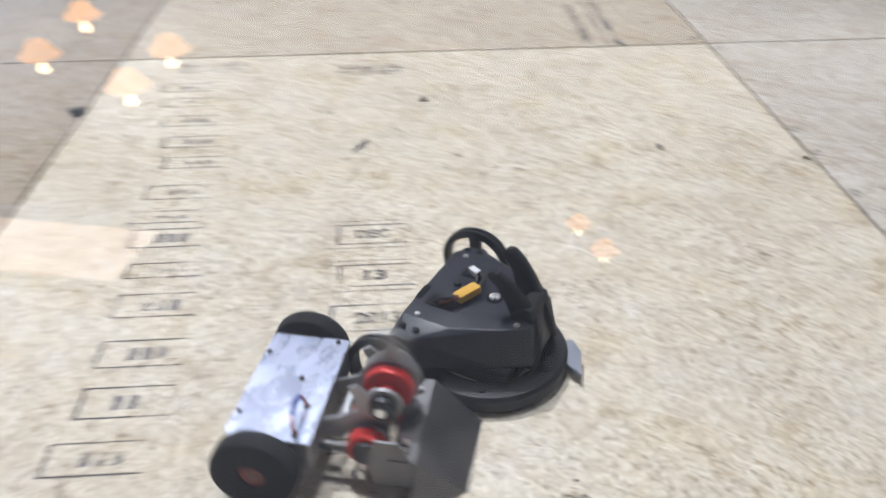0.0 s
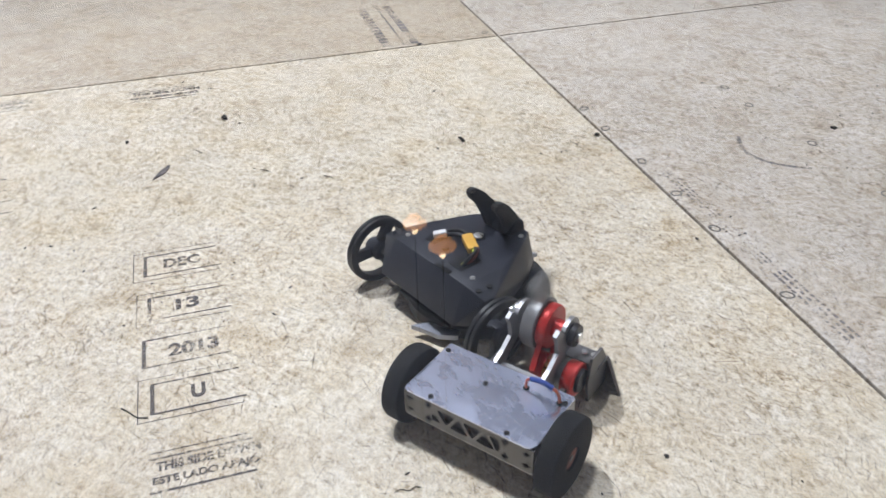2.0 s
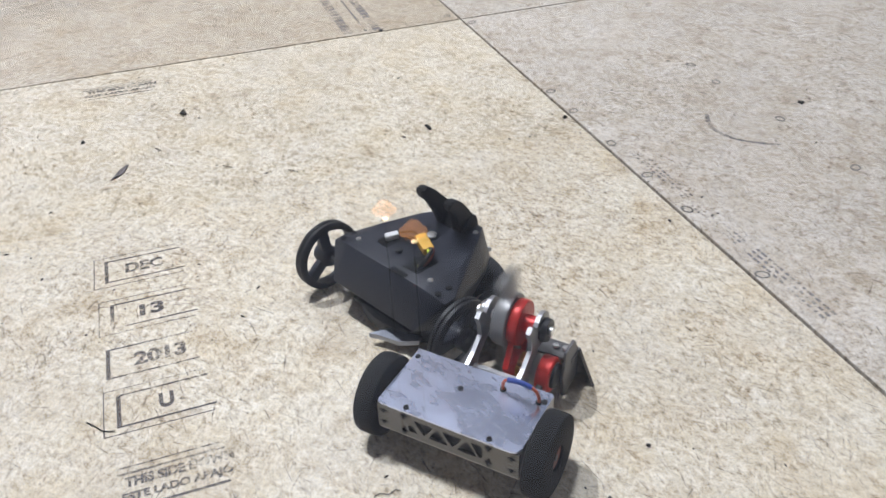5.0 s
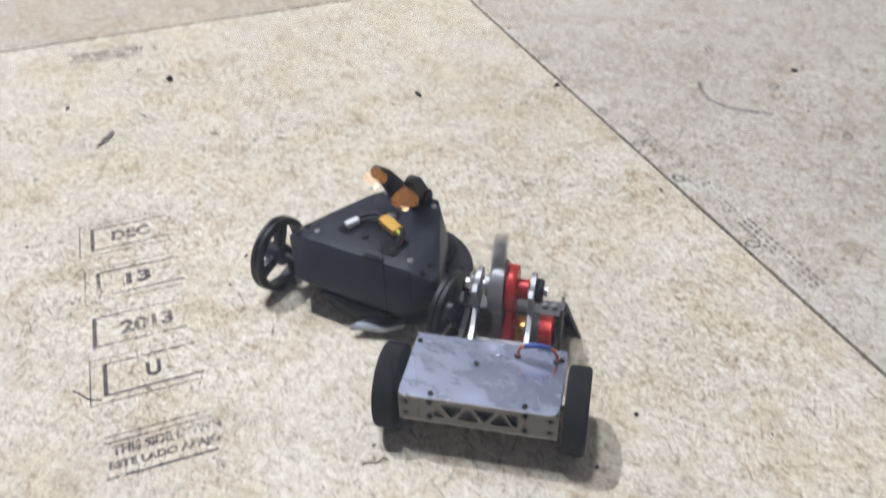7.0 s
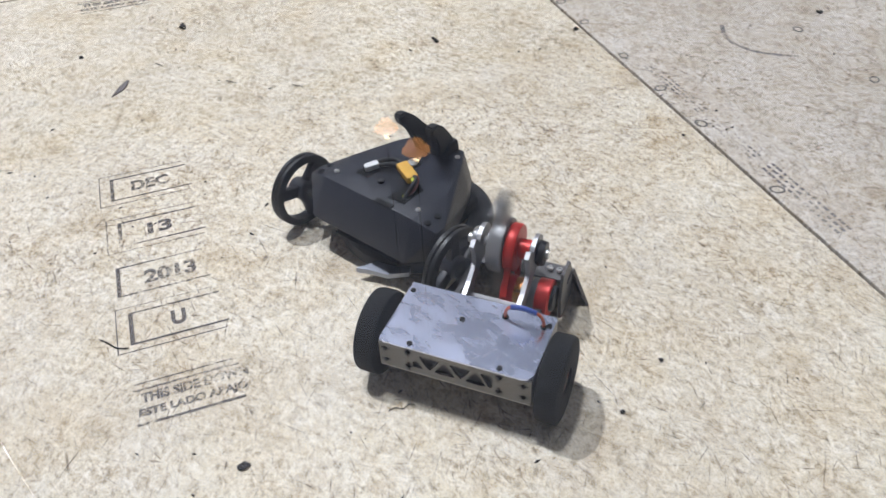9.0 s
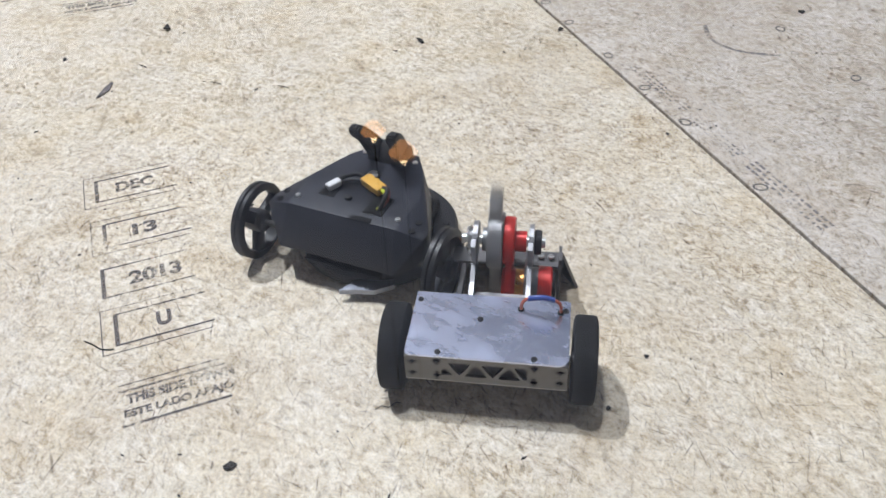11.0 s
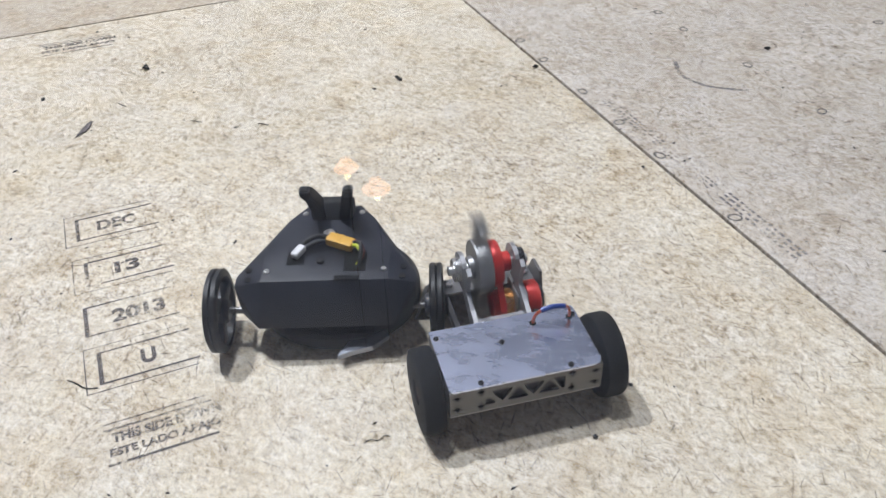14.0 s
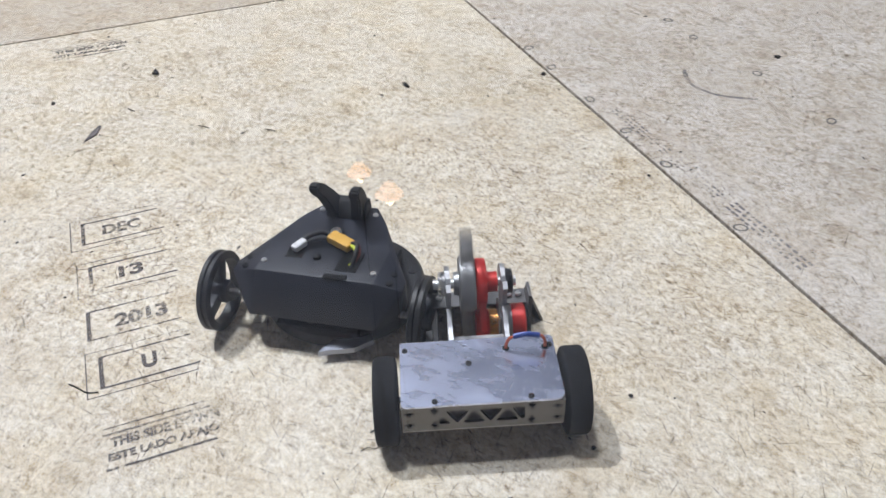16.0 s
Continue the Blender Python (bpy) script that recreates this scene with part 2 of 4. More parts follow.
def ink(name, colour, worn):
    """Stamping ink, rubbed away in spots."""
    m, t, b = material(name)
    b.inputs["Base Color"].default_value = (*colour, 1)
    b.inputs["Roughness"].default_value = 0.7
    n = node(t, "ShaderNodeTexNoise", Scale=170.0, Detail=5.0, Roughness=0.7)
    wide = node(t, "ShaderNodeTexNoise", Scale=14.0, Detail=3.0)
    at = coords(t)
    t.links.new(at, n.inputs[0])
    t.links.new(at, wide.inputs[0])
    total = t.nodes.new("ShaderNodeMath")
    total.operation = "ADD"
    t.links.new(n.outputs[0], total.inputs[0])
    t.links.new(wide.outputs[0], total.inputs[1])
    t.links.new(ramp(t, total.outputs[0], [(worn / 2 - 0.04, (0, 0, 0)), (worn / 2 + 0.10, (0.8, 0.8, 0.8))]), b.inputs["Alpha"])
    half = t.nodes.new("ShaderNodeMath")
    half.operation, half.inputs[1].default_value = "MULTIPLY", 0.5
    t.links.new(total.outputs[0], half.inputs[0])
    for link in list(t.links):
        if link.from_socket == total.outputs[0] and link.to_node.type == "VALTORGB":
            to = link.to_socket
            t.links.remove(link)
            t.links.new(half.outputs[0], to)
    return m


INK = ink("worn_black_ink", (0.09, 0.075, 0.075), 0.88)
SCUFF = ink("rubbed_grey_scuff", (0.20, 0.19, 0.20), 0.9)
INK_FAINT = ink("faint_grey_ink", (0.22, 0.20, 0.21), 0.96)


def clear_sheet():
    """A clear polycarbonate sheet: it lets all through and mirrors a little."""
    m, t, b = material("clear_polycarbonate")
    clear, gloss, mix = t.nodes.new("ShaderNodeBsdfTransparent"), t.nodes.new("ShaderNodeBsdfGlossy"), t.nodes.new("ShaderNodeMixShader")
    gloss.inputs["Roughness"].default_value = 0.0
    facing = node(t, "ShaderNodeLayerWeight", Blend=0.5)
    t.links.new(ramp(t, facing.outputs["Facing"], [(0.0, (0.055,) * 3), (0.45, (0.088,) * 3), (0.7, (0.15,) * 3), (1.0, (0.9,) * 3)]), mix.inputs[0])
    t.links.new(clear.outputs[0], mix.inputs[1])
    t.links.new(gloss.outputs[0], mix.inputs[2])
    t.links.new(mix.outputs[0], t.nodes["Material Output"].inputs[0])
    return m


def glowing(name, colour, strength):
    m, t, b = material(name)
    b.inputs["Base Color"].default_value = (*colour, 1)
    b.inputs["Emission Color"].default_value = (*colour, 1)
    b.inputs["Emission Strength"].default_value = strength
    return m


CLEAR = clear_sheet()
BULB = glowing("lamp_bulb", (1.0, 0.74, 0.42), 9.0)
PANEL_GLOW = glowing("pink_patch_glow", (1.0, 0.80, 0.74), 1.1)
SHADE = glowing("amber_lamp_shade", (1.0, 0.46, 0.19), 1.45)


# ---- mesh makers ----
def part(name, bm, mat, parent=None, label="", smooth=False):
    me = bpy.data.meshes.new(name)
    bm.to_mesh(me)
    bm.free()
    me.materials.append(mat)
    if smooth:
        for p in me.polygons:
            p.use_smooth = True
        me.set_sharp_from_angle(angle=radians(35))
    ob = new(name, me)
    ob.parent = parent
    if label:
        ob["label"] = label
    return ob


def box(x0, x1, y0, y1, z0, z1, bevel=0.0, segments=1):
    bm = bmesh.new()
    bmesh.ops.create_cube(bm, size=1)
    for v in bm.verts:
        v.co = Vector(((x0 + x1) / 2 + v.co.x * (x1 - x0), (y0 + y1) / 2 + v.co.y * (y1 - y0), (z0 + z1) / 2 + v.co.z * (z1 - z0)))
    if bevel:
        bmesh.ops.bevel(bm, geom=list(bm.edges), offset=bevel, segments=segments, affect="EDGES", profile=0.5)
    return bm


def lathe(profile, axis="x", centre=(0, 0, 0), steps=48, closed=False):
    """Turns a profile of (radius, along) round an axis."""
    bm = bmesh.new()
    rings = []
    for r, a in profile:
        ring = []
        for i in range(steps):
            w = math.tau * i / steps
            c, s = r * math.cos(w), r * math.sin(w)
            p = {"x": (a, c, s), "y": (c, a, s), "z": (c, s, a)}[axis]
            ring.append(bm.verts.new(Vector(p) + Vector(centre)))
        rings.append(ring)
    pairs = list(zip(rings, rings[1:])) + ([(rings[-1], rings[0])] if closed else [])
    for a, b in pairs:
        for i in range(steps):
            bm.faces.new((a[i], a[(i + 1) % steps], b[(i + 1) % steps], b[i]))
    if not closed:
        bm.faces.new(rings[0])
        bm.faces.new(rings[-1])
    bmesh.ops.recalc_face_normals(bm, faces=bm.faces)
    return bm


def plate(outline, thick, holes=(), bevel=0.0):
    """A flat plate of an outline in x, y with holes through it, from z = 0 up to its thickness."""
    bm = bmesh.new()
    edges = []
    for ring in (outline, *holes):
        vs = [bm.verts.new((x, y, 0)) for x, y in ring]
        edges += [bm.edges.new((vs[i], vs[(i + 1) % len(vs)])) for i in range(len(vs))]
    bmesh.ops.triangle_fill(bm, use_beauty=True, use_dissolve=False, edges=edges)
    bmesh.ops.recalc_face_normals(bm, faces=bm.faces)
    for f in bm.faces:
        if f.normal.z < 0:
            f.normal_flip()
    grown = bmesh.ops.extrude_face_region(bm, geom=list(bm.faces))
    for v in grown["geom"]:
        if isinstance(v, bmesh.types.BMVert):
            v.co.z += thick
    bmesh.ops.recalc_face_normals(bm, faces=bm.faces)
    return bm


def softened(ring, share=0.09):
    """The corners of a ring of points cut back, twice over."""
    for _ in range(2):
        out = []
        for i, (x, y) in enumerate(ring):
            (a, b), (c, d) = ring[i - 1], ring[(i + 1) % len(ring)]
            out += [(x + (a - x) * share, y + (b - y) * share), (x + (c - x) * share, y + (d - y) * share)]
        ring, share = out, 0.3
    return ring


def moved(bm, m):
    bmesh.ops.transform(bm, matrix=m, verts=bm.verts)
    return bm


def joined(*bms):
    out = bmesh.new()
    for b in bms:
        me = bpy.data.meshes.new("tmp")
        b.to_mesh(me)
        b.free()
        out.from_mesh(me)
        bpy.data.meshes.remove(me)
    return out


def tube(points, radius, steps=10, smoothness=6):
    """A round cable through points, smoothed between them."""
    pts = [Vector(p) for p in points]
    line = []
    for i in range(len(pts) - 1):
        a, b, c, d = pts[max(i - 1, 0)], pts[i], pts[i + 1], pts[min(i + 2, len(pts) - 1)]
        for k in range(smoothness):
            u = k / smoothness
            line.append(0.5 * ((2 * b) + (c - a) * u + (2 * a - 5 * b + 4 * c - d) * u * u + (3 * b - a - 3 * c + d) * u ** 3))
    line.append(pts[-1])
    bm = bmesh.new()
    rings = []
    for i, p in enumerate(line):
        way = (line[min(i + 1, len(line) - 1)] - line[max(i - 1, 0)]).normalized()
        side = way.orthogonal().normalized() if i == 0 else (side - way * side.dot(way)).normalized()
        other = way.cross(side)
        rings.append([bm.verts.new(p + radius * (math.cos(math.tau * k / steps) * side + math.sin(math.tau * k / steps) * other)) for k in range(steps)])
    for a, b in zip(rings, rings[1:]):
        for k in range(steps):
            bm.faces.new((a[k], a[(k + 1) % steps], b[(k + 1) % steps], b[k]))
    bm.faces.new(rings[0])
    bm.faces.new(rings[-1])
    bmesh.ops.recalc_face_normals(bm, faces=bm.faces)
    return bm


def hull(points, bevel=0.0):
    bm = bmesh.new()
    for p in points:
        bm.verts.new(p)
    bmesh.ops.convex_hull(bm, input=bm.verts)
    loose = [v for v in bm.verts if not v.link_faces]
    bmesh.ops.delete(bm, geom=loose, context="VERTS")
    bmesh.ops.dissolve_limit(bm, angle_limit=radians(1), verts=bm.verts, edges=bm.edges)
    if bevel:
        bmesh.ops.bevel(bm, geom=list(bm.edges), offset=bevel, segments=2, affect="EDGES", profile=0.5)
    bmesh.ops.recalc_face_normals(bm, faces=bm.faces)
    return bm


def screw_head(name, parent, at, radius, mat, turn=(0, 0, 0), label=""):
    bm = lathe([(radius * 0.35, 0.0004), (radius * 0.4, 0.0012), (radius * 0.85, 0.0012), (radius, 0.0004), (radius, -0.0006)], "z", steps=16)
    ob = part(name, bm, mat, parent, label, True)
    ob.matrix_basis = pose(*at, *turn)
    return ob


def empty(name):
    ob = new(name)
    ob.empty_display_size = 0.05
    return ob


# ---- hall ----
def setting(name, bm, mat, label):
    return tagged(part(name, bm, mat), label, "structure", "", "structure")


X0, X1, Y0, Y1, TOP = -9.0, 7.0, -7.0, 10.0, 7.0
floor = setting("floor", box(X0, X1, Y0, Y1, -0.12, -0.018), JOINT, "dark bare base under the strand board sheets")
setting("wall_north", box(X0, X1, Y1, Y1 + 0.2, -0.12, TOP), WALL, "unseen plain hall wall, coloured dark to cut bounced light")
setting("wall_south", box(X0, X1, Y0 - 0.2, Y0, -0.12, TOP), WALL, "unseen plain hall wall, coloured dark to cut bounced light")
setting("wall_west", box(X0 - 0.2, X0, Y0, Y1, -0.12, TOP), WALL, "unseen plain hall wall, coloured dark to cut bounced light")
setting("wall_east", box(X1, X1 + 0.2, Y0, Y1, -0.12, TOP), WALL, "unseen plain hall wall, coloured dark to cut bounced light")
setting("ceiling", box(X0, X1, Y0, Y1, TOP, TOP + 0.2), CEILING, "unseen plain hall ceiling, coloured pale blue to tint reflections")


def sheet_material(i, j):
    if i == -1 and j == -1:
        return BOARD
    if i == -2:
        return BOARD_BROWN
    return BOARD_GREY if i == 0 else BOARD_TAN


GAP = 0.0024
for i in range(-7, 6):
    x0 = 1.22 * i if i >= 0 else 1.22 * i + 0.02
    x1 = 1.22 * (i + 1) if i >= 0 else (0.0 if i == -1 else 1.22 * (i + 1) + 0.02)
    # no boards beyond y = -2.44: the unseen dark base cuts bounced light
    for j in range(-1, 4):
        part("board", box(x0 + GAP, x1 - GAP, 2.44 * j + GAP, 2.44 * (j + 1) - GAP, -0.018, 0.0, 0.0006), sheet_material(i, j), floor)


# ---- clear screen over the arena, the lamps of the hall and an added glow ----
def arena_screen():
    top = empty("arena_screen")
    part("sheet", box(-2.6, 2.6, -2.4, 2.8, 0.494, 0.5), CLEAR, top, "clear polycarbonate sheet").visible_shadow = False
    for x in (-2.6, 2.6):
        for y in (-2.4, 2.8):
            part("post", box(x - 0.03, x + 0.03, y - 0.03, y + 0.03, 0.0, 0.494, 0.003), ALU_EDGE, top)
    return tagged(top, "clear polycarbonate screen on metal posts over the floor", "screen")


arena_screen()


def pendant_lamp():
    lamp = empty("pendant_lamp")
    shade = lathe([(0.125, 0.010), (0.130, 0.004), (0.112, -0.015), (0.085, -0.050), (0.060, -0.088), (0.030, -0.102), (0.010, -0.105), (0.008, -0.100), (0.028, -0.097), (0.056, -0.083), (0.081, -0.046), (0.108, -0.012), (0.125, 0.002), (0.120, 0.008)], "z", steps=32, closed=True)
    part("shade", shade, SHADE, lamp, "amber glowing lamp bowl", True)
    part("bulb", lathe([(0.006, 0.122), (0.018, 0.119), (0.028, 0.108), (0.032, 0.094), (0.028, 0.080), (0.012, 0.060), (0.012, -0.04)], "z", steps=24), BULB, lamp, "glowing warm bulb", True)
    part("cord", lathe([(0.004, 0.095), (0.004, TOP - 3.1)], "z", steps=8), RUBBER, lamp)
    return tagged(lamp, "warm amber pendant lamp hanging from the hall ceiling", "lamp", "pendant lamps over the hall")


first = pendant_lamp()
LAMPS = [(0.417, 1.468), (0.382, 1.578), (-1.2, 3.19), (-1.22, 2.775), (-0.79, 2.79), (-0.852, 2.477)]
LAMP_SIZES = [0.66, 0.6, 1.45, 1.45, 1.45, 1.45]
for k, (dx, dy) in enumerate(LAMPS):
    at = pose(-0.605 + 2.71 * dx, -1.635 + 2.71 * dy, 3.1)
    lamp = copy_thing(first, at) if k else first
    lamp.matrix_basis = at
    for piece in lamp.children:
        if not piece.name.startswith("cord"):
            piece.scale = (LAMP_SIZES[k],) * 3


# added glowing panel: gives the pale pink reflection in the screen
def added_glow_panel():
    panel = empty("added_glow_panel")
    part("glowing_face", box(-1.05, 1.05, -0.25, 0.25, -0.04, -0.02), PANEL_GLOW, panel, "pale pink glowing face of the added panel")
    part("housing", box(-1.09, 1.09, -0.29, 0.29, -0.019, 0.05, 0.005), ALU_EDGE, panel)
    for x in (-0.9, 0.9):
        part("rod", lathe([(0.006, 0.05), (0.006, TOP - 3.1)], "z", (x, 0, 0), 10), STEEL, panel)
    panel.matrix_basis = pose(-0.646 - 0.95 * 2.71, -1.64 + 1.59 * 2.71, 3.1, 0, 0, -13)
    return tagged(panel, "added long pale pink glowing panel, mirrored as a patch in the screen", "lamp")


added_glow_panel()


# ---- printing and marks on the boards ----
def strip(bm, x0, x1, y0, y1, z=0.0005):
    vs = [bm.verts.new(p) for p in ((x0, y0, z), (x1, y0, z), (x1, y1, z), (x0, y1, z))]
    bm.faces.new(vs)


def lettering(text, x, y, height, width, mat, parent, weight=0.016):
    """Flat letters, fitted to a width, with their lower left corner at x, y."""
    data = bpy.data.curves.new("letters", "FONT")
    data.body, data.size, data.offset = text, 1.0, weight
    tmp = bpy.data.objects.new("letters", data)
    me = bpy.data.meshes.new_from_object(tmp)
    bpy.data.objects.remove(tmp)
    xs, ys = [v.co.x for v in me.vertices], [v.co.y for v in me.vertices]
    a, b, c, d = min(xs), max(xs), min(ys), max(ys)
    for v in me.vertices:
        v.co = (x + (v.co.x - a) / (b - a) * width, y + (v.co.y - c) / (d - c) * height, 0.0006)
    me.materials.append(mat)
    ob = new("letters", me)
    ob.parent = parent
    return ob


def date_box(text, x, y0, y1, letters_at, width, outer, mat=None, label=""):
    stamp = empty("ink_stamp")
    mat = mat or INK
    bm = bmesh.new()
    strip(bm, x, x + 0.0045, y0, y1)
    strip(bm, x + 0.0045, x + 0.094, y1 - 0.0025, y1)
    strip(bm, x + 0.0045, x + 0.098, y0, y0 + 0.0025)
    if outer:
        strip(bm, x - 0.013, x - 0.0118, y0 - 0.010, y1 + 0.009)
        strip(bm, x - 0.0118, x + 0.095, y0 - 0.0095, y0 - 0.0083)
        strip(bm, x - 0.0118, x + 0.090, y1 + 0.0085, y1 + 0.0095)
    part("frame_lines", bm, mat, stamp)
    if text:
        lettering(text, x + letters_at, y0 + 0.0135, 0.0225, width, mat, stamp, 0.045)
    return tagged(stamp, label or "worn black ink date box stamped on the board", "stamp", "ink stamps on the boards")


date_box("DEC", -0.736, -0.713, -0.664, 0.025, 0.046, True)
date_box("13", -0.731, -0.809, -0.761, 0.033, 0.028, True)
date_box("2013", -0.737, -0.896, -0.845, 0.029, 0.056, False)
date_box("U", -0.728, -0.973, -0.924, 0.042, 0.015, True)


def notice(x, y, width, mat, label):
    """Two lines of stamped words between ruled lines; y is the upper rule."""
    stamp = empty("ink_stamp")
    bm = bmesh.new()
    strip(bm, x, x + width * 0.95, y - 0.002, y)
    strip(bm, x, x + width, y - 0.0105, y - 0.0075)
    strip(bm, x + 0.002, x + width, y - 0.0535, y - 0.0505)
    part("rules", bm, mat, stamp)
    lettering("THIS SIDE DOWN", x + 0.007, y - 0.0265, 0.0125, width * 1.0, mat, stamp, 0.05)
    lettering("ESTE LADO ABAJO", x + 0.004, y - 0.0455, 0.0125, width * 1.0, mat, stamp, 0.05)
    return tagged(stamp, label, "stamp", "ink stamps on the boards")


notice(-0.730, -1.027, 0.100, INK, "worn black ink notice stamped on the board")
notice(-0.765, -0.064, 0.122, INK, "faint grey ink notice stamped near the joint")
notice(-1.075, -0.03, 0.13, INK_FAINT, "faint grey ink notice stamped near the joint")
for y0, y1, x in ((-0.94, -0.893, -0.992), (-1.017, -0.970, -0.989), (-1.092, -1.048, -1.0), (-0.852, -0.805, -0.996), (-0.772, -0.738, -1.002), (-0.702, -0.655, -1.015), (-0.640, -0.606, -1.028), (-0.574, -0.532, -1.025), (-0.479, -0.440, -1.018), (-0.407, -0.365, -1.035), (-0.325, -0.282, -1.052), (-0.245, -0.205, -1.068), (-0.175, -0.136, -1.085)):
    date_box("", x, y0, y1, 0, 0, False, INK, "worn empty ink box stamped on the board")
    bars = bmesh.new()
    for k in range(3):
        strip(bars, x + 0.035 + 0.016 * k, x + 0.046 + 0.016 * k, y0 + 0.012, y1 - 0.014)
    tagged(part("ink_bars", bars, INK_FAINT), "smudged unreadable ink writing on the board", "stamp", "ink stamps on the boards", "stuff")


def smudged_lines(x0, x1, y0, y1, count, across, label):
    """Unreadable writing, as rows of short bars."""
    rng = random.Random(int(abs(x0 * 1000) + abs(y0 * 1000)))
    bm = bmesh.new()
    for k in range(count):
        x = x0 + (x1 - x0) * (k + 0.5) / count
        y = y0
        while y < y1:
            d = rng.uniform(0.004, 0.011)
            strip(bm, x - across / 2, x + across / 2, y, min(y + d, y1))
            y += d + rng.uniform(0.002, 0.006)
    return tagged(part("ink_bars", bm, INK_FAINT), label, "stamp", "ink stamps on the boards", "stuff")


smudged_lines(0.022, 0.042, -0.81, -0.67, 3, 0.0035, "grey unreadable ink writing along the joint")
smudged_lines(0.020, 0.040, -0.93, -0.83, 3, 0.0035, "grey unreadable ink writing along the joint")
smudged_lines(0.020, 0.044, -1.09, -0.95, 3, 0.004, "grey unreadable ink writing along the joint")
stripes = bmesh.new()
for x, w in ((-0.243, 0.020), (-0.206, 0.005), (-0.182, 0.017)):
    for k in range(14):
        strip(stripes, x - w / 2, x + w / 2, 0.012 + 0.02 * k, 0.0285 + 0.02 * k + 0.003 * (w < 0.01))
tagged(part("ink_bars", stripes, INK_FAINT), "three grey ink bars running up to the joint", "stamp", "ink stamps on the boards", "stuff")


def nail_mark(x, y, r, turn):
    bm = lathe([(r, 0.0003), (r, 0.0008), (r * 0.74, 0.0008), (r * 0.74, 0.0003)], "z", steps=14, closed=True)
    ob = part("nail_mark", moved(bm, Matrix.Diagonal((1, 0.75, 1, 1))), GRAPHITE)
    ob.matrix_basis = pose(x, y, 0, 0, 0, turn)
    return tagged(ob, "small dark ring pressed round a nail in the board", "nail mark", "nail marks on the boards")


for k, (x, y) in enumerate(((0.0125, -0.415), (0.0125, -0.501), (0.0135, -0.628), (0.0125, -0.837), (0.0125, -0.997), (0.0125, -0.735), (0.296, -0.832), (0.293, -0.496), (0.297, -0.412), (0.615, -0.619), (0.014, -0.03), (-0.02, 0.03), (0.30, -0.66))):
    nail_mark(x, y, 0.0095, 37 * k)

scratch = tube([(0.203, -0.600, 0), (0.187, -0.635, 0), (0.185, -0.662, 0), (0.198, -0.694, 0), (0.22, -0.715, 0), (0.246, -0.732, 0)], 0.0038, 6)
tagged(part("scuff_mark", moved(scratch, Matrix.Diagonal((1, 1, 0.12, 1))), SCUFF), "dark curved scuff rubbed into the board", "scuff")


# ---- debris ----
CHIPS = [(-0.599, -0.246, 0.0085), (-0.764, -0.293, 0.004), (-0.231, -0.466, 0.0055), (-0.012, -0.520, 0.0055), (-0.176, 0.001, 0.006), (0.368, -0.624, 0.004), (-0.317, -1.223, 0.003), (-0.645, -1.158, 0.005), (-0.559, -0.793, 0.002), (-0.665, -0.048, 0.003), (-0.277, -0.482, 0.003), (-0.502, -0.512, 0.0022), (-0.025, -0.853, 0.003), (-1.210, -0.254, 0.016), (0.369, -0.623, 0.004), (-0.254, -1.182, 0.003)]
def chip(x, y, size, seed, flat=0.4, mat=None, stretch=1.0, turn=0.0, label="small black broken chip lying on the board", name="debris_chip"):
    rng = random.Random(seed)
    pts = []
    for k in range(14):
        w, r = rng.uniform(0, math.tau), rng.uniform(0.6, 1.0)
        pts.append((size * r * math.cos(w) * stretch, size * r * math.sin(w), rng.uniform(0, 2 * flat * size)))
    bm = hull(pts)
    low = min(v.co.z for v in bm.verts)
    for v in bm.verts:
        v.co.z -= low
    ob = part(name, bm, mat or CHIP)
    ob.matrix_basis = pose(x, y, 0.0005, 0, 0, turn)
    return tagged(ob, label, "debris", "broken bits on the boards")


for k, (x, y, size) in enumerate(CHIPS):
    chip(x, y, size, k, 0.35, None, 1.0 + 0.5 * (k % 3), 50 * k)
def splinter(points, thick):
    bm = tube([(x, y, 0.0012) for x, y in points], thick, 6, 4)
    for v in bm.verts:
        v.co.z = max(v.co.z, 0.0003)
    return tagged(part("wood_splinter", bm, CHIP, None, "", True), "thin dark wood splinter lying on the board", "debris", "broken bits on the boards")


splinter([(-0.757, -0.953), (-0.748, -0.963), (-0.741, -0.972), (-0.730, -0.976)], 0.0006)
splinter([(-0.512, -1.146), (-0.505, -1.144), (-0.499, -1.148), (-0.492, -1.145), (-0.487, -1.148)], 0.0004)
splinter([(-0.560, -0.462), (-0.552, -0.470), (-0.546, -0.476)], 0.0005)
splinter([(-0.47, -0.515), (-0.462, -0.521), (-0.457, -0.528)], 0.0006)
splinter([(-0.655, -0.36), (-0.645, -0.375)], 0.0006)
crumbs = bmesh.new()
rng = random.Random(5)
for k in range(420):
    x, y, r = rng.uniform(-1.5, 1.1), rng.uniform(-1.35, 0.7), rng.uniform(0.0006, 0.0018)
    w, long = rng.uniform(0, math.tau), rng.uniform(1.0, 3.5)
    c, d = Vector((math.cos(w), math.sin(w), 0)) * r * long, Vector((-math.sin(w), math.cos(w), 0)) * r
    o = Vector((x, y, 0.0003))
    a = [crumbs.verts.new(o + c), crumbs.verts.new(o + d), crumbs.verts.new(o - c * 0.8), crumbs.verts.new(o - d * 0.7)]
    tip = crumbs.verts.new(o + Vector((0, 0, r)))
    for n in range(4):
        crumbs.faces.new((a[n], a[(n + 1) % 4], tip))
tagged(part("debris_crumbs", crumbs, CHIP), "tiny dark crumbs scattered over the boards", "debris", "", "stuff")
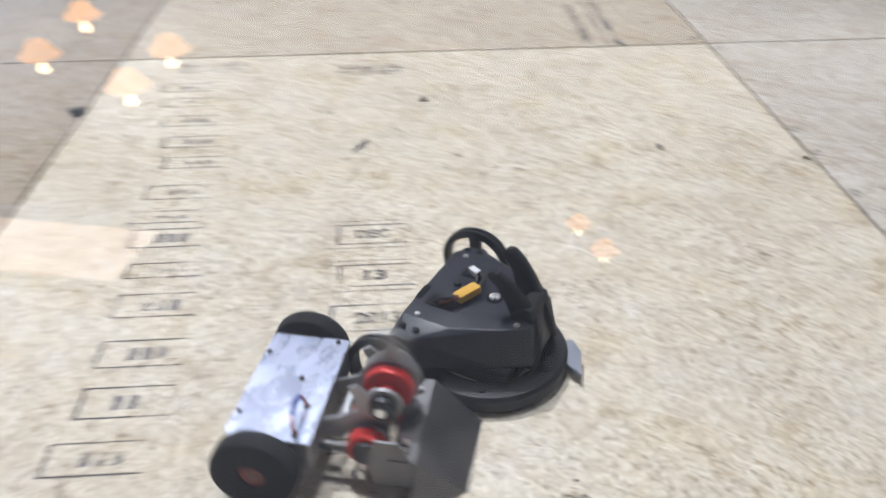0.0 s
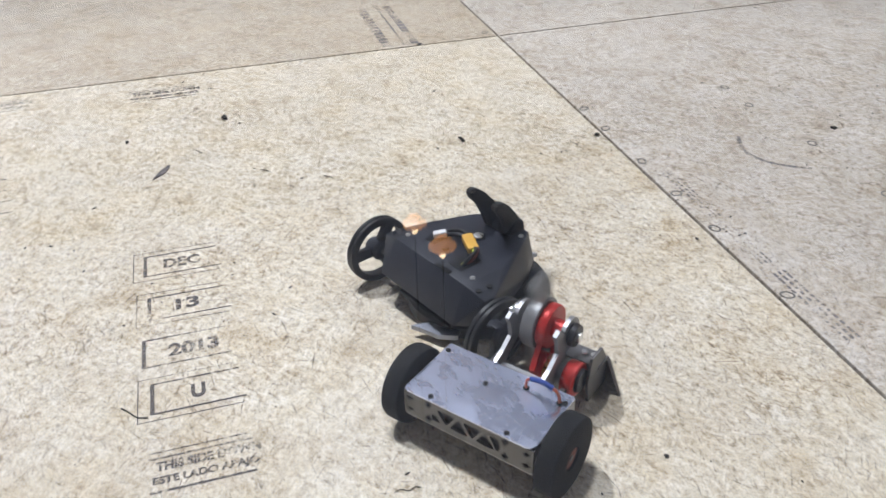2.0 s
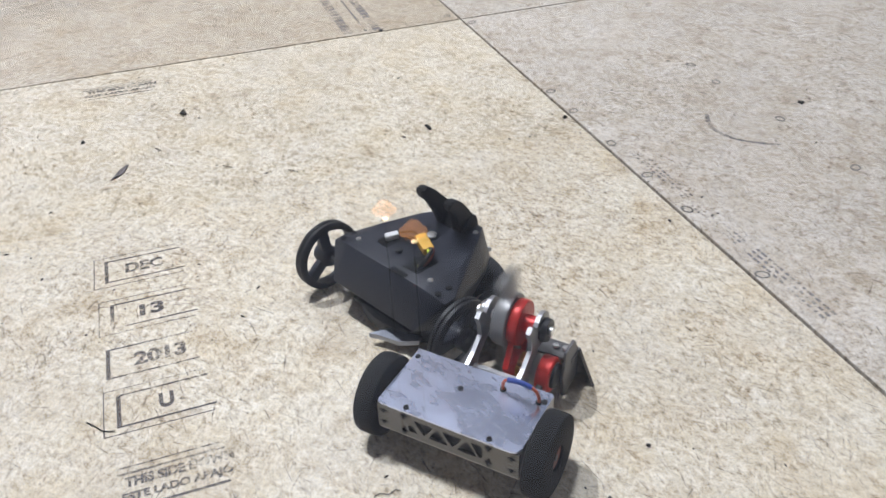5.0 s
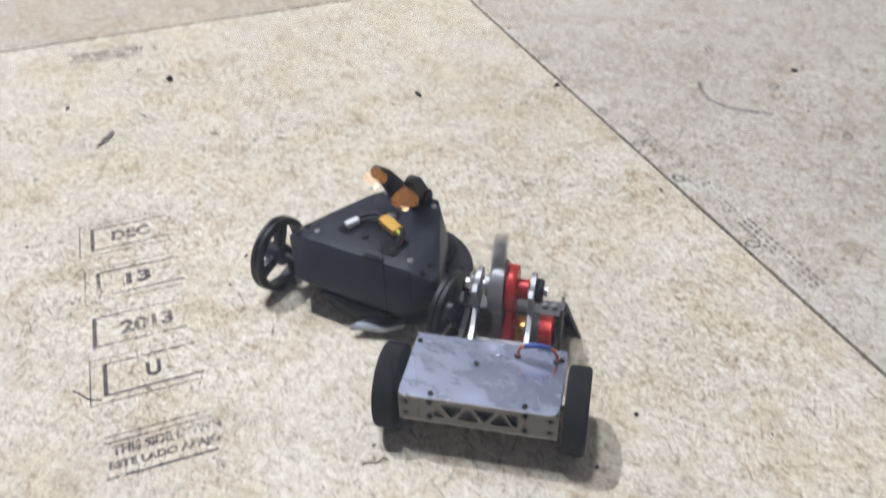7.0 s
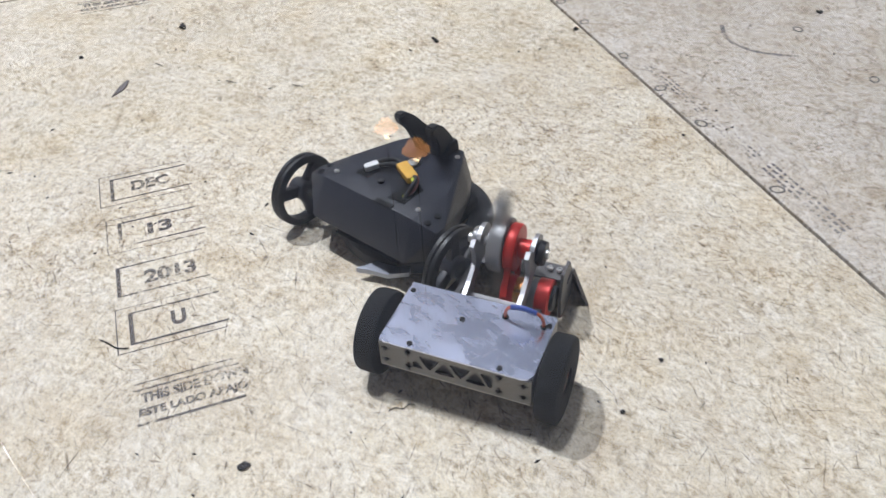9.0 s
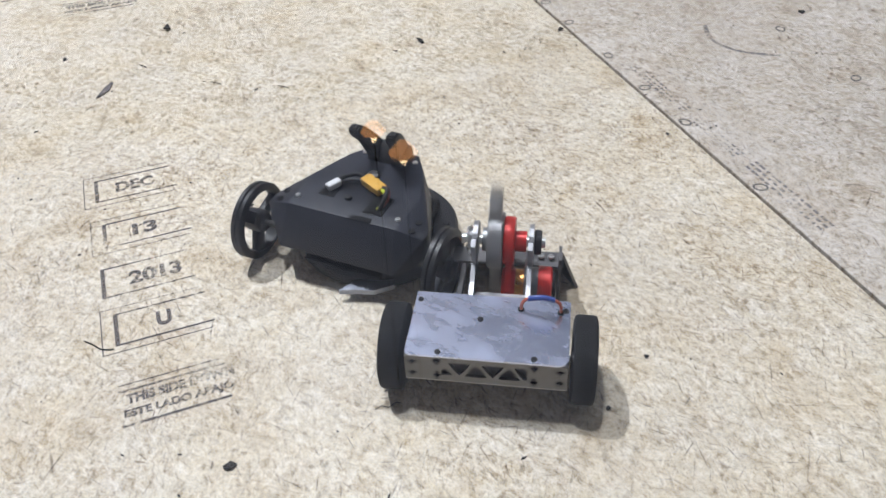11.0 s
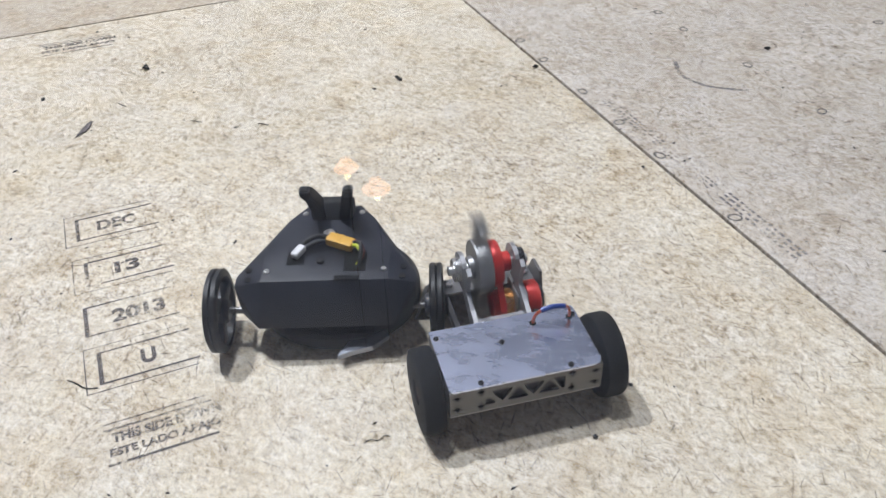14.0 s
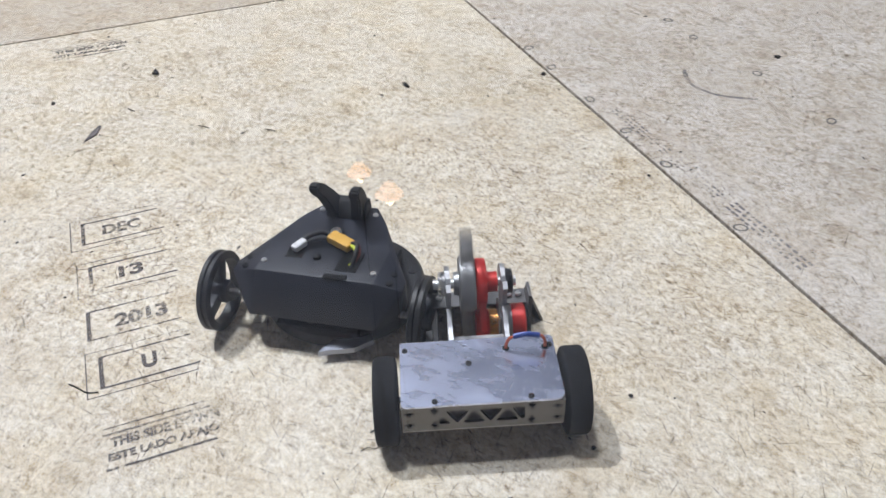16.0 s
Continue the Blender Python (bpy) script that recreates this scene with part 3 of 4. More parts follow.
chip(-0.712, -0.424, 0.0085, 77, 0.12, FLAKE, 3.4, 52, "grey pointed bark flake lying on the board", "bark_flake")


# ---- black robot ----
def black_robot():
    robot = empty("black_robot")
    s = [(1, 1), (-1, 1)]
    top = [(0.062, -0.015), (0.064, 0.040), (0.045, 0.088), (0.029, 0.112)]
    low = [(0.066, -0.036), (0.070, 0.045), (0.052, 0.092), (0.034, 0.119)]
    pts = [(k * x, y, 0.095) for k, _ in s for x, y in top] + [(k * x, y, 0.052) for k, _ in s for x, y in low]
    pts += [(k * 0.090, y, z) for k, _ in s for y, z in ((-0.010, 0.0855), (0.004, 0.086))] + [(k * 0.087, y, 0.050) for k, _ in s for y in (-0.010, 0.012)]
    part("shell", hull(pts, 0.0009), PLASTIC, robot, "faceted black printed plastic shell", True)
    part("chassis", box(-0.058, 0.058, -0.022, 0.10, 0.038, 0.0525, 0.002), PLASTIC_MATT, robot)
    part("belly", hull([(x, y, z) for x in (-0.045, 0.045) for y, z in ((-0.02, 0.020), (0.03, 0.017), (0.10, 0.017), (-0.028, 0.036), (0.10, 0.036))], 0.002), PLASTIC_MATT, robot)
    part("skid", lathe([(0.002, 0.0127), (0.006, 0.0137), (0.008, 0.0155), (0.008, 0.019)], "z", (0, 0.075, 0), 16), SCREW, robot, "", True)
    # ring blade below the shell
    ring = lathe([(0.060, 0.014), (0.083, 0.014), (0.087, 0.018), (0.087, 0.031), (0.084, 0.035), (0.072, 0.037), (0.066, 0.035), (0.060, 0.035)], "z", (0, 0, 0), 72, True)
    blade = part("ring_blade", ring, RUBBER, robot, "black spinning ring under the shell", True)
    blade.location = (0.004, 0.055, 0)
    tooth = [(0.006, -0.106), (0.020, -0.100), (0.040, -0.094), (0.056, -0.078), (0.046, -0.062), (0.018, -0.080)]
    for k in (1, -1):
        bm = plate([(k * x, k * y) for x, y in tooth], 0.006)
        moved(bm, Matrix.Translation((0, 0, 0.0215)))
        part("tooth", bm, TOOTH, blade, "bright steel tooth")
    for k in range(6):
        w = math.tau * k / 6 + 0.35
        screw_head("bolt", blade, (0.074 * math.cos(w), 0.074 * math.sin(w), 0.0368), 0.004, BOLT)
    # two horns at the front
    side = [(0.063, 0.147), (0.072, 0.148), (0.084, 0.139), (0.099, 0.121), (0.113, 0.100), (0.120, 0.078), (0.122, 0.046), (0.110, 0.043), (0.100, 0.088), (0.084, 0.096), (0.079, 0.112), (0.072, 0.128), (0.062, 0.139)]
    for k in (-1, 1):
        bm = plate(side, 0.011)
        # outline y, z; thickness along x
        moved(bm, Matrix(((0, 0, 1, -0.0055), (1, 0, 0, 0), (0, 1, 0, 0), (0, 0, 0, 1))))
        bmesh.ops.bevel(bm, geom=[e for e in bm.edges if len(e.link_faces) == 2 and e.calc_face_angle(0) > 0.5], offset=0.0018, segments=2, affect="EDGES")
        for v in bm.verts:
            v.co.x += k * (0.012 + max(0.0, v.co.z - 0.095) * 0.20)
            if v.co.z < 0.09:
                v.co.x += k * (0.09 - v.co.z) * 0.35
        part("horn", bm, PLASTIC_MATT, robot, "upright black plastic horn", True)
    part("horn_base", hull([(x, y, z) for x in (-0.023, 0.023) for y, z in ((0.084, 0.095), (0.113, 0.0955), (0.110, 0.110), (0.098, 0.111))], 0.003), PLASTIC_MATT, robot, "low black saddle between the horns", True)
    for piece in robot.children:
        piece.location.z -= 0.0125
    # wheels
    rim = lathe([(0.0345, -0.0068), (0.0395, -0.0068), (0.0425, -0.0052), (0.0425, -0.0011), (0.0406, 0.0), (0.0425, 0.0011), (0.0425, 0.0052), (0.0395, 0.0068), (0.0345, 0.0068)], "x", steps=64, closed=True)
    made = []
    for k in (-1, 1):
        wheel = part("wheel", rim.copy(), RUBBER, robot, "black three-spoked wheel", True)
        wheel.matrix_basis = pose(k * 0.1095, -0.0100, 0.0426)
        part("hub", lathe([(0.006, -0.012), (0.011, -0.012), (0.0125, -0.008), (0.0125, 0.008), (0.010, 0.0105), (0.004, 0.0105)], "x", steps=24), PLASTIC, wheel, "", True)
        part("axle", lathe([(0.0035, -0.028), (0.0035, 0.011)] if k > 0 else [(0.0035, -0.011), (0.0035, 0.028)], "x", steps=12), STEEL, wheel)
        for n in range(3):
            spoke = hull([(x, y, z) for x in (-0.004, 0.004) for y, z in ((-0.0065, 0.008), (0.0065, 0.008), (-0.0045, 0.022), (0.0045, 0.022), (-0.007, 0.0354), (0.007, 0.0354))], 0.0008)
            ob = part("spoke", spoke, PLASTIC, wheel, "", True)
            ob.matrix_basis = pose(0, 0, 0, 120 * n + 4, 0, 0)
        made.append((wheel, k))
    rim.free()
    # screws, holes and the connector on the deck
    before = set(robot.children)
    for x, y in ((-0.058, 0.0), (0.058, 0.0), (-0.030, 0.098), (0.031, 0.098)):
        screw_head("screw", robot, (x, y, 0.0955), 0.0032, SCREW, (0, 0, 0), "bright cross-head screw")
    part("screw_washer", lathe([(0.0062, 0.0), (0.0088, 0.0), (0.0086, 0.0012), (0.0062, 0.0012)], "z", (-0.001, 0.060, 0.095), 24, True), HOLE, robot)
    screw_head("large_screw", robot, (-0.001, 0.060, 0.097), 0.0062, SCREW, (0, 0, 0), "bright large deck screw")
    # black discs and blocks stand in for shaded holes and openings
    for k in (-1, 1):
        for x, y, z in ((0.076, -0.007, 0.0914), (0.077, 0.008, 0.0912)):
            part("hole", lathe([(0.0005, -0.001), (0.0036, -0.001), (0.0036, 0.0005), (0.0005, 0.0005)], "z", (k * x, y, z), 16), HOLE, robot, "black disc for a shaded screw hole")
    for x0, x1, y0, y1 in ((-0.040, -0.022, 0.010, 0.032), (0.018, 0.040, -0.002, 0.030)):
        part("deck_opening", box(x0, x1, y0, y1, 0.0945, 0.0957, 0.0004), HOLE, robot, "black block for a shaded cable opening in the deck")
    part("rear_notch", box(0.010, 0.034, -0.016, -0.009, 0.0935, 0.0962, 0.0006), HOLE, robot, "black block for the shaded broken notch in the rear edge")
    part("deck_knob", lathe([(0.004, 0.095), (0.004, 0.098), (0.002, 0.099)], "z", (-0.006, 0.014, 0), 14), PLASTIC_MATT, robot, "", True)
    plug = part("battery_connector", joined(box(-0.0145, 0.0145, -0.0065, 0.0065, -0.0045, 0.0045, 0.0015, 2), box(-0.0012, 0.0012, -0.0069, 0.0069, -0.0048, 0.0048, 0.0004)), YELLOW, robot, "yellow plastic battery connector")
    plug.matrix_basis = pose(0.0135, 0.0350, 0.1035, 4, 3, -24)
    part("wire_sleeve", tube([(0.026, 0.0285, 0.1035), (0.031, 0.026, 0.105), (0.034, 0.021, 0.104)], 0.0024), LIME, robot, "lime and black wire sleeve", True)
    part("yellow_wire", tube([(0.033, 0.022, 0.104), (0.0355, 0.015, 0.102), (0.033, 0.010, 0.098), (0.029, 0.008, 0.094)], 0.0012), LIME, robot, "thin lime wire", True)
    part("third_black_wire", tube([(0.026, 0.031, 0.105), (0.034, 0.026, 0.108), (0.035, 0.016, 0.104), (0.033, 0.006, 0.094)], 0.0023), RUBBER, robot, "", True)
    part("red_wire", tube([(0.022, 0.032, 0.104), (0.033, 0.029, 0.107), (0.037, 0.019, 0.101), (0.032, 0.010, 0.094)], 0.0019), HUB_RED, robot, "dark red wire", True)
    part("black_wire", tube([(0.000, 0.042, 0.104), (-0.010, 0.043, 0.106), (-0.022, 0.037, 0.104), (-0.026, 0.030, 0.102)], 0.0026), RUBBER, robot, "", True)
    part("second_black_wire", tube([(0.001, 0.038, 0.103), (-0.010, 0.035, 0.104), (-0.022, 0.030, 0.101)], 0.0022), RUBBER, robot, "", True)
    lead = part("white_plug", box(-0.008, 0.008, -0.0042, 0.0042, -0.0035, 0.0035, 0.001), WHITE, robot, "white plastic plug")
    lead.matrix_basis = pose(-0.0285, 0.0245, 0.1005, 0, -8, 58)
    for piece in set(robot.children) - before:
        piece.location.z -= 0.0125
    return tagged(robot, "black faceted fighting robot with spoked wheels and horns", "robot"), made


# ---- silver robot ----
def silver_robot():
    robot = empty("silver_robot")
    L, W, H = 0.0707, 0.039, 0.065
    lid = [(-L, -W + 0.004), (-L + 0.0012, -W), (-L + 0.005, -W - 0.0012), (L - 0.008, -W - 0.0012), (L - 0.003, -W + 0.0005), (L, -W + 0.006), (L, W - 0.002), (L - 0.002, W), (-L, W)]
    part("lid", moved(plate(lid, 0.002), Matrix.Translation((0, 0, H - 0.002))), ALU, robot, "scratched bare aluminium lid")
    # dark block in place of the shaded hollow inside
    body = box(-L + 0.004, L - 0.004, -W + 0.004, W - 0.003, 0.035, H - 0.002)
    part("inside", body, DARK, robot, "dark block for the shaded inside behind the cut-outs")
    # front plate with a row of triangular cut-outs
    z0, z1 = 0.0065, 0.0225
    corners = [[(-0.0385, z0), (-0.0285, z0), (-0.0345, z0 + 0.0085), (-0.0385, z0 + 0.0065)]]
    for k, x in enumerate((-0.0226, -0.0081, 0.0063, 0.0208)):
        low, high = (z0, z1) if k % 2 else (z1, z0)
        corners.append([(x - 0.0106, low), (x + 0.0106, low), (x, high)])
    corners.append([(0.0245, z1), (0.0360, z1), (0.0360, z0 + 0.002), (0.0325, z0 + 0.001)])
    holes = [softened(c) for c in corners]
    front = plate([(-L, 0), (L, 0), (L, 0.0280), (-L, 0.0280)], 0.003, holes)
    ob = part("front_plate", front, SHADED_ALU, robot, "aluminium front plate with triangular cut-outs")
    ob.matrix_basis = pose(0, -W + 0.003, 0.0335, 90, 0, 0)
    part("rear_plate", box(-L, L, W - 0.003, W - 0.0005, 0.0335, 0.0628, 0.0004), ALU_EDGE, robot)
    for k in (-1, 1):
        part("side_plate", box(min(k * L, k * (L - 0.003)), max(k * L, k * (L - 0.003)), -W + 0.0035, W - 0.0035, 0.0335, 0.0628), ALU_EDGE, robot)
    part("bottom_plate", box(-L, L, -W + 0.001, W - 0.001, 0.031, 0.0334), ALU_EDGE, robot)
    for x, y in ((-0.0417, -0.0355), (0.0413, -0.0355), (-0.066, 0.028), (0.0665, 0.026), (-0.009, 0.008)):
        screw_head("lid_screw", robot, (x, y, H + 0.0003), 0.0026, BOLT)
    # dark strips on the front plate stand in for shaded slots
    for x in (-0.064, 0.064):
        for z in (0.041, 0.055):
            part("slot", box(x - 0.0042, x + 0.0042, -W - 0.0004, -W + 0.002, z - 0.0009, z + 0.0009), DARK, robot)
            screw_head("front_screw", robot, (x, -W - 0.0008, z), 0.0019, BOLT, (90, 0, 0))
    for x in (-0.0425, 0.0420):
        for z in (0.0395, 0.0575):
            part("slot", box(x - 0.0013, x + 0.0013, -W - 0.0004, -W + 0.002, z - 0.0045, z + 0.0045), DARK, robot)
            part("slot", box(x - 0.0032, x + 0.0032, -W - 0.0008, -W + 0.002, z - 0.001, z + 0.001), DARK, robot)
            screw_head("front_screw", robot, (x, -W - 0.0011, z), 0.0018, BOLT, (90, 0, 0))
    # foam wheels
    made = []
    R = 0.040
    for k in (-1, 1):
        tyre = lathe([(0.012, -0.0098), (R - 0.004, -0.0104), (R - 0.001, -0.0092), (R, -0.0065), (R, 0.0065), (R - 0.001, 0.0092), (R - 0.004, 0.0104), (0.012, 0.0098)], "x", steps=64, closed=True)
        wheel = part("wheel", tyre, FOAM, robot, "black foam wheel", True)
        wheel.matrix_basis = pose(k * 0.0845, -0.008, R)
        part("hub", lathe([(0.004, -0.0075), (0.0118, -0.0075), (0.0118, 0.0075), (0.004, 0.0075)], "x", steps=20), HUB_RED, wheel, "red-brown wheel hub", True)
        part("axle", lathe([(0.003, -0.016), (0.003, 0.0088)] if k > 0 else [(0.003, -0.0088), (0.003, 0.016)], "x", steps=12), STEEL, wheel)
        made.append((wheel, k))
    # arms that hold the weapon
    Y, Z = 0.098, 0.084
    outline = [(0.038, 0.036), (0.038, 0.056), (0.058, 0.064), (0.074, 0.074), (0.072, 0.088), (0.067, 0.099), (0.074, 0.103), (0.081, 0.097), (0.086, 0.090)]
    outline += [(Y + 0.0175 * math.cos(w), Z + 0.0175 * math.sin(w)) for w in [math.radians(a) for a in range(140, -91, -15)]]
    outline += [(0.088, 0.066), (0.070, 0.055), (0.056, 0.036)]
    for x in (-0.0245, 0.0285):
        bm = plate(outline, 0.0045)
        moved(bm, Matrix(((0, 0, 1, x), (1, 0, 0, 0), (0, 1, 0, 0), (0, 0, 0, 1))))
        part("weapon_arm", bm, ALU_EDGE, robot, "bright machined aluminium weapon arm")
    part("brace", box(-0.020, 0.0285, 0.052, 0.058, 0.044, 0.052, 0.0006), ALU_EDGE, robot)
    part("shaft", lathe([(0.005, -0.036), (0.005, 0.044)], "x", (0, Y, Z), 20), SCREW, robot, "", True)
    for x in (-0.031, 0.0335):
        part("collar", lathe([(0.0055, 0.0), (0.0115, 0.0), (0.0125, 0.002), (0.0115, 0.007), (0.0055, 0.007)], "x", (x, Y, Z), 24), BOLT if x > 0 else SCREW, robot, "", True)
    guard = plate([(0.092, 0.012), (0.128, 0.012), (0.128, 0.045), (0.116, 0.066), (0.094, 0.066), (0.088, 0.040)], 0.003)
    part("side_guard", moved(guard, Matrix(((0, 0, 1, 0.0575), (1, 0, 0, 0), (0, 1, 0, 0), (0, 0, 0, 1)))), STEEL, robot, "dark steel side guard")
    # spinning disc with its blade
    disc = part("weapon_disc", lathe([(0.006, -0.016), (0.011, -0.016), (0.012, -0.011), (0.0265, -0.0105), (0.0275, -0.009), (0.0275, 0.003), (0.0265, 0.0042), (0.006, 0.0042)], "x", steps=48), BLADE, robot, "grey steel weapon disc", True)
    part("red_pulley", lathe([(0.006, 0.0045), (0.0225, 0.0045), (0.0235, 0.006), (0.0235, 0.0135), (0.0225, 0.015), (0.010, 0.015), (0.010, 0.026), (0.006, 0.026)], "x", steps=48), RED, disc, "red pulley", True)
    bar = hull([(x, y, z) for x in (-0.009, 0.0025) for y, z in ((-0.011, -0.054), (0.007, -0.058), (0.011, -0.02), (-0.011, -0.02), (-0.011, 0.02), (0.011, 0.054), (-0.007, 0.058), (0.011, 0.02))], 0.0008)
    part("blade", bar, BLADE, disc, "grey steel spinning blade", True)
    disc.matrix_basis = pose(0, Y, Z)
    # motor below
    My, Mz = 0.084, 0.043
    part("motor_pulley", lathe([(0.004, 0.004), (0.0135, 0.004), (0.0145, 0.006), (0.0145, 0.015), (0.0135, 0.017), (0.004, 0.017)], "x", (0, My, Mz), 32), RED, robot, "small red pulley", True)
    part("motor_winding", lathe([(0.005, 0.0171), (0.0135, 0.0171), (0.0135, 0.0255), (0.005, 0.0255)], "x", (0, My, Mz), 24), COPPER, robot, "copper motor winding", True)
    part("motor_mount", box(0.0257, 0.0283, My - 0.017, My + 0.017, Mz - 0.020, Mz + 0.019, 0.001), ALU_EDGE, robot)
    part("motor_ring", lathe([(0.006, 0.0332), (0.0165, 0.0332), (0.0165, 0.0388), (0.006, 0.0388)], "x", (0, My, Mz), 32), ALU_EDGE, robot, "", True)
    part("motor_can", lathe([(0.006, 0.0390), (0.0175, 0.0390), (0.018, 0.040), (0.018, 0.051), (0.0165, 0.0525), (0.006, 0.0525)], "x", (0, My, Mz), 32), RED, robot, "red motor can", True)
    part("motor_cap", lathe([(0.004, 0.0526), (0.013, 0.0526), (0.012, 0.056), (0.004, 0.056)], "x", (0, My, Mz), 24), BOLT, robot, "", True)
    # belt from the motor up to the disc
    way = Vector((0, Y - My, Z - Mz))
    tilt = math.degrees(math.atan2(way.y, way.z))
    for k in (-1, 1):
        ob = part("drive_belt", box(0.0075, 0.0135, -0.001, 0.001, -way.length / 2, way.length / 2), RED, robot, "red drive belt")
        ob.matrix_basis = pose(0, (Y + My) / 2, (Z + Mz) / 2, -tilt) @ pose(0, k * 0.0185, 0, k * 11, 0, 0)
    # front scoop of bent plate
    bm = bmesh.new()
    P = [Vector(p) for p in ((-0.048, 0.130, 0.046), (0.062, 0.130, 0.046), (0.047, 0.176, 0.001), (-0.044, 0.178, 0.001), (0.080, 0.130, 0.001), (-0.066, 0.130, 0.001), (-0.048, 0.108, 0.046), (0.062, 0.108, 0.046))]
    vs = [bm.verts.new(p) for p in P]
    faces = [bm.faces.new([vs[i] for i in f]) for f in ((0, 3, 2, 1), (1, 2, 4), (0, 5, 3), (6, 0, 1, 7))]
    bmesh.ops.recalc_face_normals(bm, faces=faces)
    bmesh.ops.solidify(bm, geom=faces, thickness=0.0028)
    part("scoop", bm, STEEL, robot, "dark bent steel front scoop")
    for x in (-0.036, 0.045):
        part("scoop_rail", box(x - 0.003, x + 0.003, 0.0386, 0.128, 0.034, 0.0425, 0.0008), STEEL, robot)
    for x in (-0.030, 0.040, 0.050):
        screw_head("scoop_bolt", robot, (x, 0.119, 0.0492), 0.0035, SCREW)
    # looped power link on the lid
    ends = ((0.0263, 0.024), (0.0621, 0.0236))
    part("link_wire", tube([(0.0263, 0.0240, 0.064), (0.0270, 0.0225, 0.074), (0.0315, 0.021, 0.0815), (0.0440, 0.0205, 0.0845), (0.0570, 0.021, 0.0815), (0.0615, 0.0225, 0.074), (0.0621, 0.0236, 0.064)], 0.0015), ORANGE, robot, "orange-red looped link wire", True)
    part("link_sleeve", tube([(0.0325, 0.021, 0.0822), (0.0440, 0.0205, 0.0847), (0.0558, 0.021, 0.0822)], 0.0026), BLUE, robot, "blue heat-shrink sleeve", True)
    for x, y in ends:
        part("grommet", lathe([(0.0016, 0.0651), (0.0032, 0.0651), (0.0030, 0.0662), (0.0016, 0.0662)], "z", (x, y, 0), 16), BOLT, robot)
    return tagged(robot, "silver aluminium box fighting robot with black foam wheels", "robot"), made, disc


black, black_wheels = black_robot()
silver, silver_wheels, weapon = silver_robot()


BLACK = [
    (0, -0.6062, -0.9222, -120.1),
    (0.1, -0.5601, -0.9348, -108.8),
    (0.2, -0.5046, -0.9338, -96.6),
    (0.3, -0.4457, -0.9269, -86.1),
    (0.4, -0.4009, -0.9042, -77.6),
    (0.5, -0.3890, -0.8998, -69.8),
    (1, -0.4044, -0.9176, -60.1),
    (1.5, -0.3979, -0.9087, -60.7),
    (2, -0.3956, -0.9012, -67.4),
    (2.5, -0.3947, -0.8977, -70.9),
    (3, -0.4073, -0.9046, -68.0),
    (3.5, -0.4176, -0.9128, -61.6),
    (4, -0.4175, -0.9134, -61.2),
    (4.5, -0.4153, -0.9118, -62.3),
    (4.7, -0.4155, -0.9095, -65.3),
    (6.8, -0.4455, -0.9353, -48.7),
    (7, -0.4458, -0.9353, -48.5),
    (7.5, -0.4452, -0.9327, -49.4),
    (8, -0.4422, -0.9255, -54.4),
    (8.5, -0.4400, -0.9189, -59.4),
    (9, -0.4524, -0.9259, -58.9),
    (9.5, -0.4651, -0.9379, -52.7),
    (9.7, -0.4643, -0.9375, -52.0),
    (11.8, -0.4864, -0.9780, -31.9),
    (12, -0.4888, -0.9876, -27.8),
    (12.5, -0.4904, -1.0036, -17.6),
    (13, -0.4903, -1.0122, -10.9),
    (13.5, -0.4919, -1.0041, -13.4),
    (14, -0.4947, -0.9919, -21.6),
    (14.5, -0.4976, -0.9774, -31.1),
    (15, -0.4971, -0.9719, -34.5),
    (15.5, -0.4972, -0.9723, -34.8),
    (16, -0.4971, -0.9728, -34.5),
]
